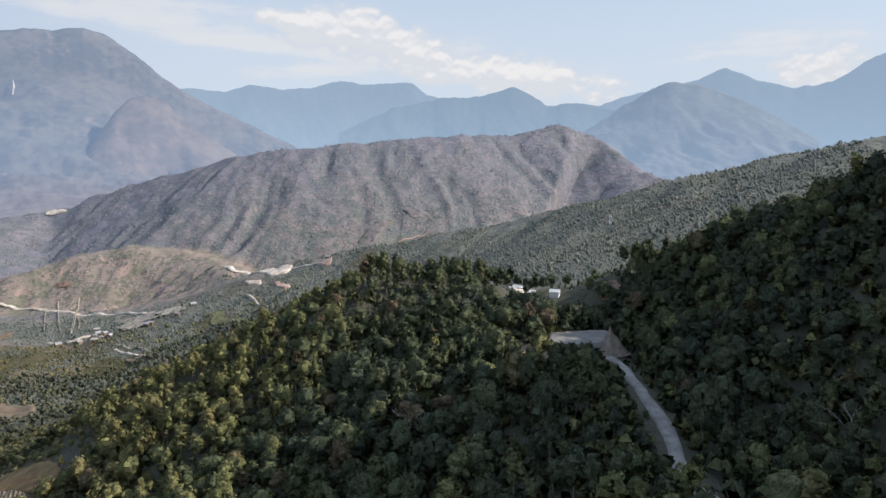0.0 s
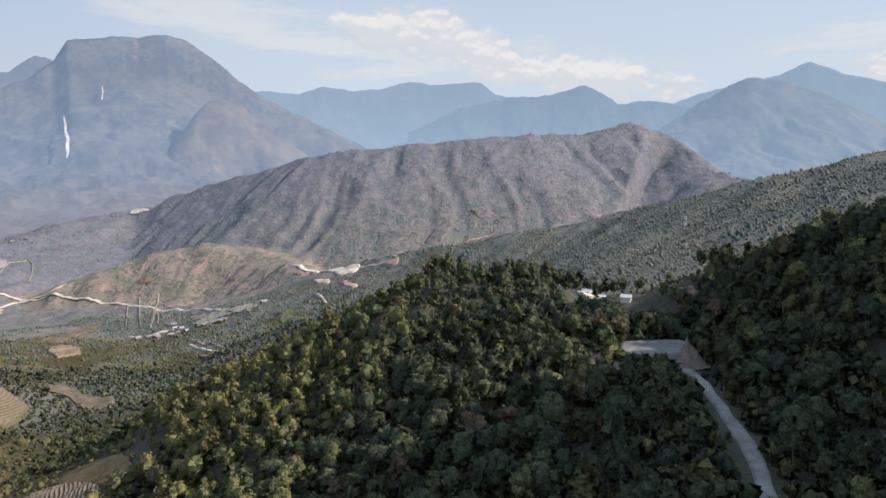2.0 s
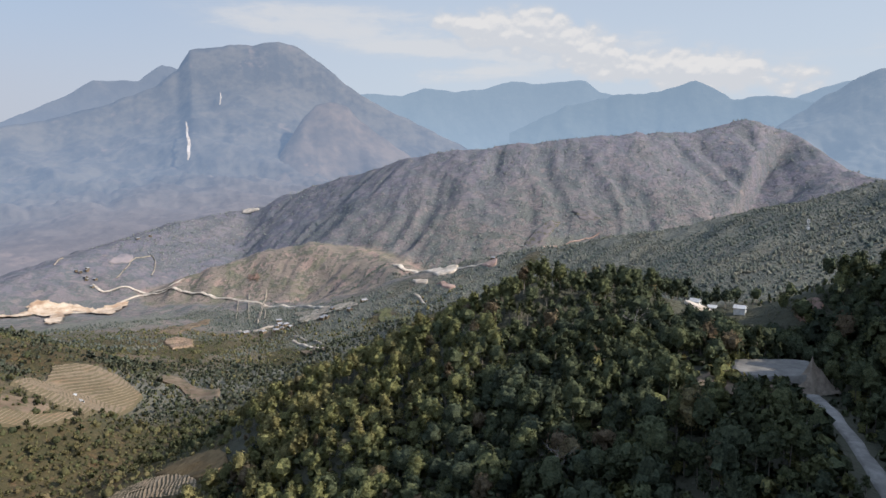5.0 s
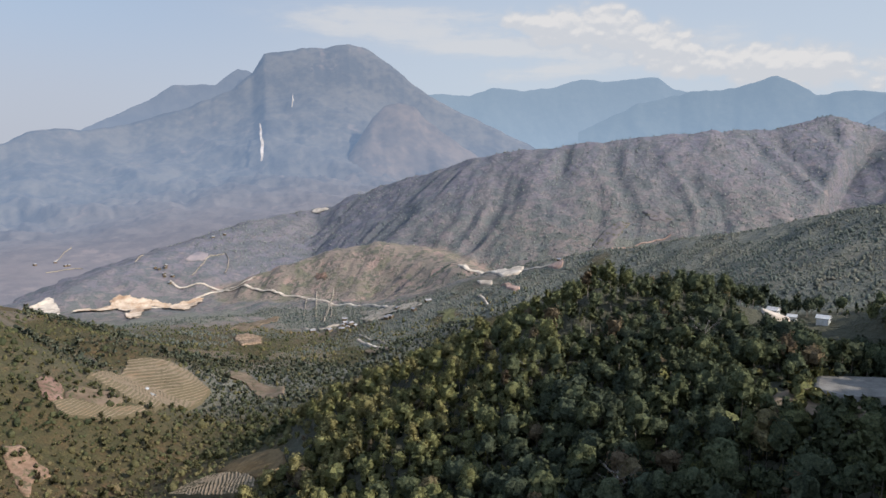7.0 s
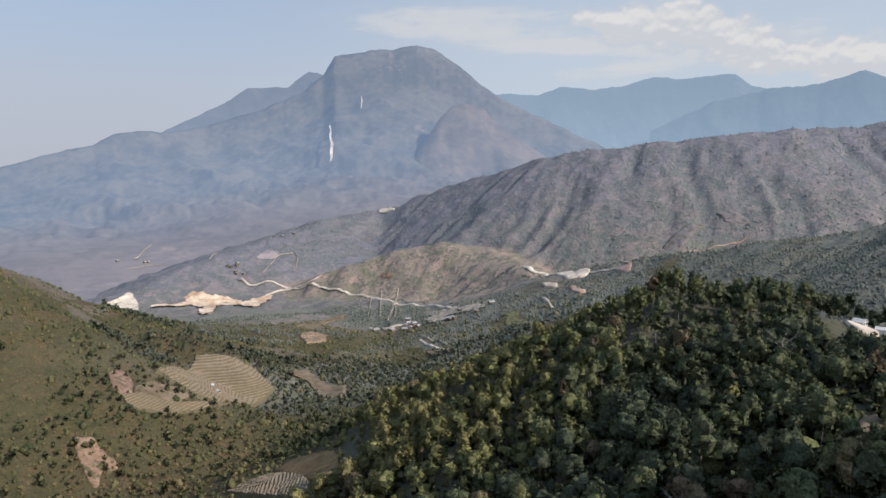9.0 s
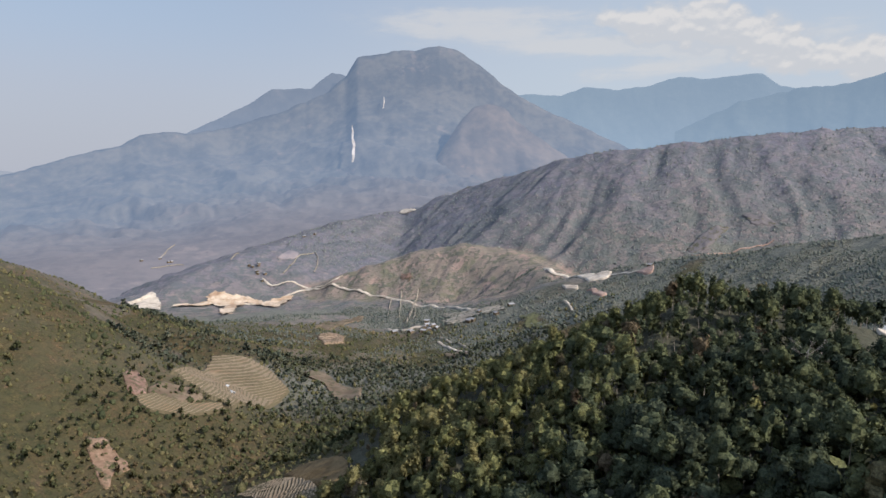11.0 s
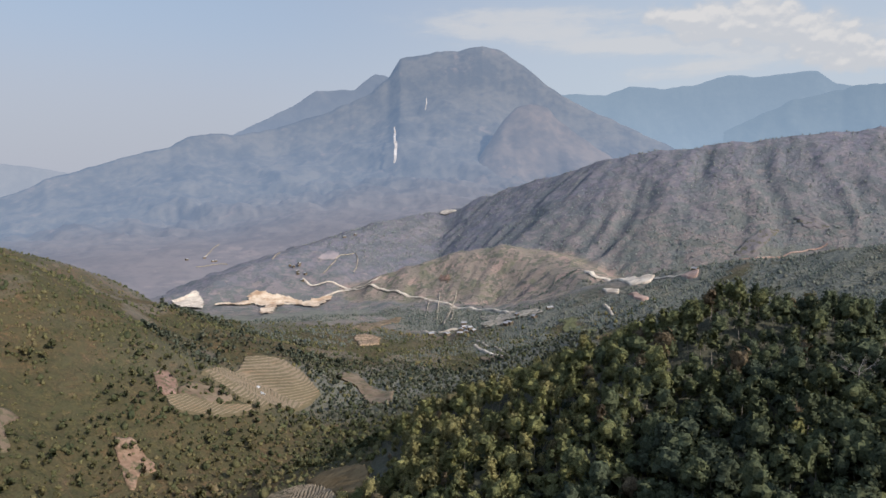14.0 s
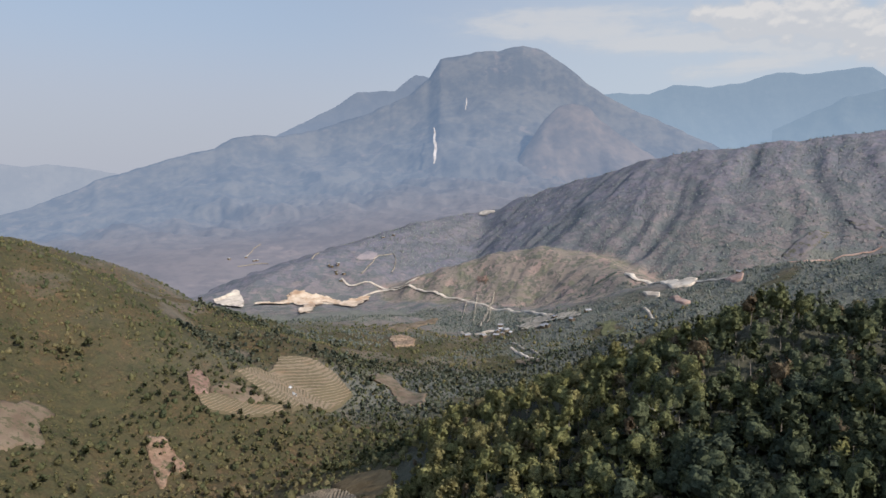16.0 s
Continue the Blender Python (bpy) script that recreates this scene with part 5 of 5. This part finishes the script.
def trunks(name, xy, scale, rng):
    """Thin bare stems that show between the crowns, joined."""
    z = height(xy[:, 0], xy[:, 1])
    a = np.array([0, 2.094, 4.189])
    lean = rng.normal(scale=0.05, size=(len(xy), 2))
    vs = []
    for f, r in ((0.0, 0.20), (1.0, 0.09)):
        up = 7.5 * scale * f
        x = xy[:, 0, None] + lean[:, :1] * up[:, None] + r * np.cos(a)
        y = xy[:, 1, None] + lean[:, 1:] * up[:, None] + r * np.sin(a)
        vs.append(np.stack([x, y, np.broadcast_to((z + up - 0.4)[:, None], x.shape)], -1))
    v = np.concatenate(vs, 1).reshape(-1, 3)
    f = np.array([[0, 1, 4, 3], [1, 2, 5, 4], [2, 0, 3, 5]])
    faces = (np.arange(len(xy))[:, None, None] * 6 + f[None]).reshape(-1, 4)
    tagged(new(name, mesh_from(name, v, faces, BARK)), "thin pale tree stems among the crowns", "tree trunks", kind="stuff")


for is_pine, is_far, shapes in ((True, False, PINES), (True, True, PINES_FAR), (False, False, BROADS), (False, True, BROADS_FAR)):
    m = (pine == is_pine) & (far == is_far) & ~near
    kind = "pine" if is_pine else "broadleaf"
    forest(kind + "_forest", wood[m], shapes, size[m], tint[m],
           "dense dark green pine forest on the hillside" if is_pine else "dense olive and brown broadleaf forest on the hillside", "forest", rng)
trunks("forest_stems", wood[~near & (wood[:, 0] < 85)], size[~near & (wood[:, 0] < 85)], rng)


under = scatter(rng, -170, 200, 70, 335, 5.2, lambda x, y: wooded(x, y) & clear_of_works(x, y) & seen_side(x, y))
forest("undergrowth", under, UNDERGROWTH, np.clip(rng.lognormal(0.12, 0.35, len(under)), 0.5, 1.8), rng.uniform(0.0, 0.75, len(under)), "low dark green undergrowth between the forest trees", "shrubs", rng)


def tree_meshes(shapes, name, seed):
    out = []
    for i, (q, out_way) in enumerate(shapes):
        v, tall = q.reshape(-1, 3), q[..., 2].max()
        crown = mesh_from(name + "_crown", v, np.arange(len(v)).reshape(-1, 4), SINGLE_LEAF, np.full(len(v), 0.0), False, out_way)
        tv, tf = trunk_shape(tall, (0.03 * math.sin(i), 0.03 * math.cos(2.3 * i)))
        out.append((crown, mesh_from(name + "_trunk", tv, tf, BARK, smooth=True)))
    return out


PINE_MESHES, BROAD_MESHES = tree_meshes(PINES, "pine", 1), tree_meshes(BROADS, "broadleaf", 2)
for i in np.where(near)[0]:
    x, y = wood[i]
    crown, trunk = (PINE_MESHES if pine[i] else BROAD_MESHES)[i % 10]
    t = tagged(new("pine_tree" if pine[i] else "broadleaf_tree"), "dark green rounded pine tree in the hillside forest" if pine[i] else "olive green broadleaf tree in the hillside forest",
               "tree", "trees of the near slope")
    t.matrix_world = pose(x, y, ground_at(x, y) - 0.3, 0, 0, (i * 77) % 360) @ Matrix.Scale(size[i], 4)
    for label, me in (("trunk", trunk), ("crown", crown)):
        o = new(label, me)
        o.parent = t


def bare_tree(x, y, tall, seed):
    """A dead tree: leaning trunk with forking pale limbs and no leaves."""
    r = random.Random(seed)
    t = tagged(new("dead_tree"), "leafless dead tree with pale grey branches", "tree", "dead trees")
    t.matrix_world = pose(x, y, ground_at(x, y) - 0.3, 0, 0, r.uniform(0, 360))
    top = Vector((r.uniform(-0.6, 0.6), r.uniform(-0.6, 0.6), tall * 0.72))
    part("trunk", rod((0, 0, 0), top, tall * 0.014, tall * 0.007, 6), DEAD_WOOD, t)
    for i in range(11):
        f = 0.45 + 0.55 * i / 10
        a = i * 2.4 + r.uniform(-0.4, 0.4)
        base = top * f
        reach = tall * r.uniform(0.20, 0.34) * (1.15 - 0.5 * abs(f - 0.8))
        tip = base + Vector((math.cos(a) * reach, math.sin(a) * reach, reach * r.uniform(0.45, 0.95)))
        bm = rod(base, tip, tall * 0.005, tall * 0.002)
        for k in range(7):
            g = r.uniform(0.35, 0.95)
            b = a + r.uniform(-0.9, 0.9)
            twig = base.lerp(tip, g)
            add(bm, rod(twig, twig + Vector((math.cos(b), math.sin(b), r.uniform(0.3, 1.0))) * reach * 0.5, tall * 0.0022, tall * 0.001, 4))
        part("branch", bm, DEAD_WOOD, t)


for i, (x, y) in enumerate(DEAD_TREES):
    bare_tree(x, y, 11.0 + (i * 37 % 5), i)


# ---------------------------------------------------------------- scrub and far woods
def scrubby(x, y):
    az = np.degrees(np.arctan2(-x, y))
    r = np.hypot(x, y)
    thick = 0.6 * fractal(x / 80, y / 80, 31, 4) + 0.4 * fractal(x / 22, y / 22, 33, 3) + 0.25 * smoothstep(to_line(STREAM, x, y)[0], 160, 20) + rng.uniform(-0.12, 0.12, x.size)
    return (az > 12) & (az < 76) & (r > 230) & (r < 1280) & ~wooded(x, y) & clear_of_works(x, y) & (thick > 0.43) & ((r < 700) | (rng.uniform(size=x.size) < 0.6))


bush = scatter(rng, -1250, -60, 100, 1050, 4.3, scrubby)
green = fractal(bush[:, 0] / 60, bush[:, 1] / 60, 35, 3)
shade = np.clip(rng.uniform(0.1, 0.6, len(bush)) + 0.7 * (green - 0.45), 0, 0.86)
damp = to_line(STREAM, bush[:, 0], bush[:, 1])[0] + 120 * (green - 0.5)
copse = fractal(bush[:, 0] / 45, bush[:, 1] / 45, 57, 3) > 0.60
tall = (np.hypot(bush[:, 0], bush[:, 1]) < 640) & ((damp < 120) | copse) & (rng.uniform(size=len(bush)) < 0.36)
tall &= ~(inside(LOW_TERRACES, bush[:, 0], bush[:, 1], 18.0) | inside(DRY_GRASS, bush[:, 0], bush[:, 1], 18.0))
forest("thicket", bush[tall], THICKETS, np.clip(rng.lognormal(-0.92, 0.38, tall.sum()), 0.2, 0.9), shade[tall], "olive green thicket of small trees on the valley slope", "thicket", rng, SCRUB_LEAF)


def far_wooded(x, y):
    az = np.degrees(np.arctan2(-x, y))
    r = np.hypot(x, y)
    ok = (az > -42) & (az < 50) & (r > np.where(x > -40, 445, 640)) & (r < 1600) & ~wooded(x, y) & (grove_density(x, y) + rng.uniform(-0.07, 0.07, x.size) > 0.50)
    for p in (PALE_BENCH, RED_BENCH, LOW_WHITE, LOW_RED, EAST_RED, SCREE_PLOT, ORANGE_FIELD, STREAM_FIELD, FIELD, FIELD_BAND, RED_EARTH):
        ok &= ~inside(p, x, y, 4.0)
    for p in (VALLEY_ROAD, BENCH_ROAD, BENCH_ROAD_EAST, EAST_ROAD, STREAM_TRACK):
        ok &= ~near_track(p, x, y, 9.0)
    return ok


def crown_blobs(rng, n, lobes):
    """Low lumpy crowns for far woods: jittered eight-cornered lumps, lobes to each."""
    base = np.array([(1, 0, 0), (-0.5, 0.87, 0), (-0.5, -0.87, 0), (0.3, 0.3, 1.0), (0.35, 0.6, -0.8), (-0.7, 0, -0.8), (0.35, -0.6, -0.8), (-0.4, -0.1, 0.8)], float)
    tri = np.array([(0, 1, 3), (1, 7, 3), (1, 2, 7), (7, 2, 3), (2, 0, 3), (0, 4, 1), (1, 5, 2), (2, 6, 0), (4, 5, 1), (5, 6, 2), (6, 4, 0)])
    out = []
    for _ in range(n):
        vs, fs = [], []
        for k in range(lobes):
            a = rng.uniform(0, 6.283)
            off = np.array([math.cos(a) * 1.3, math.sin(a) * 1.3, rng.uniform(-0.5, 0.6)]) * (k > 0)
            v = base * rng.uniform(0.65, 1.3, (8, 1)) * np.array([rng.uniform(1.6, 2.6), 1.9, rng.uniform(1.2, 2.2)]) * (1.0 if k == 0 else 0.65) + off + (0, 0, 2.0)
            fs.append(tri + 8 * k)
            vs.append(v)
        out.append((np.concatenate(vs), np.concatenate(fs)))
    return out


def far_woods(name, xy, shapes, scale, tint, label, rng, material=None, round_=0.55):
    z = height(xy[:, 0], xy[:, 1])
    which = rng.integers(0, len(shapes), len(xy))
    turn = rng.uniform(0, 6.283, len(xy))
    vs, fs, ts, bs, base = [], [], [], [], 0
    for k, (p, tri) in enumerate(shapes):
        m = np.where(which == k)[0]
        c, s, sc = np.cos(turn[m])[:, None], np.sin(turn[m])[:, None], scale[m][:, None]
        x, y = p[:, 0] * c - p[:, 1] * s, p[:, 0] * s + p[:, 1] * c
        v = np.stack([x * sc + xy[m, 0][:, None], y * sc + xy[m, 1][:, None], (p[:, 2] - 0.7) * sc + z[m][:, None]], -1)
        vs.append(v.reshape(-1, 3))
        fs.append((tri[None] + (base + np.arange(len(m)) * len(p))[:, None, None]).reshape(-1, 3))
        ts.append(np.repeat(tint[m], len(p)))
        q = p - p.mean(0)
        q = round_ * q / np.linalg.norm(q, axis=1, keepdims=True) + (0, 0, 1.25 - round_)
        bs.append(np.stack([q[:, 0] * c - q[:, 1] * s, q[:, 0] * s + q[:, 1] * c, np.broadcast_to(q[:, 2], x.shape)], -1).reshape(-1, 3))
        base += len(m) * len(p)
    me = mesh_from(name, np.concatenate(vs), np.concatenate(fs), material or HAZED_LEAF, np.concatenate(ts), True, np.concatenate(bs))
    tagged(new(name, me), label, "shrubs" if "scrub" in name else "forest", kind="stuff")


LUMPS = crown_blobs(rng, 10, 1)
LOW_LUMPS = crown_blobs(rng, 12, 2)
low = ~tall
close = low & (np.hypot(bush[:, 0], bush[:, 1]) < 620)
for m, shapes in ((close, LOW_LUMPS), (low & ~close, LUMPS)):
    far_woods("scrub", bush[m], shapes, np.clip(rng.lognormal(-0.78, 0.55, m.sum()), 0.18, 1.6), shade[m], "low green and brown scrub on the valley slopes", rng, SCRUB_LEAF, 0.9)
clump = scatter(rng, -900, -60, 440, 1600, 6.6, far_wooded)
reach = np.hypot(clump[:, 0], clump[:, 1])
mid_wood = reach < 960
# valley leaves carry a thinner painted haze than the far woods
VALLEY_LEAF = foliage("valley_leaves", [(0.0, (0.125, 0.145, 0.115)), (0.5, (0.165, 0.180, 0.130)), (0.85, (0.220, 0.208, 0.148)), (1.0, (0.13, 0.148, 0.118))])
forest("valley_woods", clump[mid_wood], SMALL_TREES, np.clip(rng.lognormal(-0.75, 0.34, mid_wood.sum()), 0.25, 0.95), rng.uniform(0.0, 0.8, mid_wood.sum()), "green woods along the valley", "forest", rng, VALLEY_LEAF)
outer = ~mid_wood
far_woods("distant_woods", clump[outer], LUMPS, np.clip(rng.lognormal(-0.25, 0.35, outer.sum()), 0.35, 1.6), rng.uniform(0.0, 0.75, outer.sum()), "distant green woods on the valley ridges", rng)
hedge = spline(HEDGE_LINE, 4.0)
hedge = np.concatenate([hedge + rng.normal(scale=3.0, size=hedge.shape) for _ in range(3)])
far_woods("hedge_line", hedge, LUMPS, np.clip(rng.lognormal(-0.1, 0.3, len(hedge)), 0.5, 1.5), rng.uniform(0.0, 0.4, len(hedge)), "dark line of trees down the brown hill", rng)


def tower_wooded(x, y):
    """The facing slope of the ridge that bears the mast: thick in its gullies, open on its ribs."""
    d, _, _, side = to_line(TOWER_HILL, x, y)
    az, r = np.degrees(np.arctan2(-x, y)), np.hypot(x, y)
    thick = fractal(x / 70, y / 70, 93, 4, 0.6) + 0.10 * smoothstep(d, 40, 160) + rng.uniform(-0.10, 0.10, x.size)
    return (az > -40) & (r > 445) & ~wooded(x, y) & ((side > 0) | (d < 12)) & (thick > 0.37)


slope_trees = scatter(rng, -60, 560, 440, 1150, 4.3, tower_wooded)
low_trees = fractal(slope_trees[:, 0] / 30, slope_trees[:, 1] / 30, 96, 3)
far_woods("ridge_woods", slope_trees, LUMPS, np.clip(rng.lognormal(-0.62, 0.36, len(slope_trees)) * (0.7 + 0.6 * low_trees), 0.25, 1.3), np.clip(rng.uniform(0.0, 0.45, len(slope_trees)) + 0.9 * (low_trees - 0.5) + 1.2 * (fractal(slope_trees[:, 0] / 110, slope_trees[:, 1] / 110, 98, 3) - 0.42), 0, 0.85), "hazy grey-green woods on the ridge with the mast", rng)


def ridge_scrubby(x, y):
    """The facing slopes of the long ridge and its tail: bushes thick in the gullies and low down, thin on the ribs."""
    d, _, _, side = to_line(MID_RIDGE, x, y)
    thick = 0.55 * fractal(x / 60, y / 60, 131, 4, 0.65) + 0.45 * fractal(x / 18, y / 18, 132, 2) + 0.10 * gullies(x, y) + 0.12 * smoothstep(d, 150, 420)
    for p in (WHITE_SITE, SMALL_PLOT, PALE_BENCH, RIDGE_SCAR, RIDGE_SPUR):
        thick = thick - inside(p, x, y, 6.0)
    for p in (HILL_TRACK, UPPER_TRACK, VALLEY_ROAD, TRACK_A, TRACK_B, BENCH_ROAD):
        thick = thick - near_track(p, x, y, 7.0)
    return (side < 0) & (d < 620) & (y > 1480 - 0.1 * x) & (np.degrees(np.arctan2(-x, y)) > -20) & (thick > 0.54) & (ridge(BROWN_HILL, x, y, 0.8, 0.8, 60) < land(x, y) - 10)


# ridge bushes: the palest leaves, haze painted into their colour
HAZED_BUSH_LEAF = foliage("hazed_bush_leaves", [(0.0, (0.225, 0.250, 0.250)), (0.5, (0.265, 0.280, 0.265)), (1.0, (0.30, 0.295, 0.27))])
bushes = scatter(rng, -1500, 760, 1400, 2240, 11.5, ridge_scrubby)
far_woods("ridge_scrub", bushes, LUMPS, np.clip(rng.lognormal(-0.22, 0.35, len(bushes)), 0.4, 1.6), rng.uniform(0.0, 0.85, len(bushes)), "scattered hazy grey-green bushes on the long dry ridge", rng, HAZED_BUSH_LEAF)
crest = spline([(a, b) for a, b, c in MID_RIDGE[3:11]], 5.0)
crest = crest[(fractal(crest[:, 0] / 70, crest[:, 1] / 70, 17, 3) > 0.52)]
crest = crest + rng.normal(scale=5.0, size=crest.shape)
far_woods("crest_trees", crest, LUMPS, np.clip(rng.lognormal(-0.25, 0.4, len(crest)), 0.35, 1.5), rng.uniform(0.0, 0.6, len(crest)), "scattered small trees along the crest of the long ridge", rng, HAZED_BUSH_LEAF)
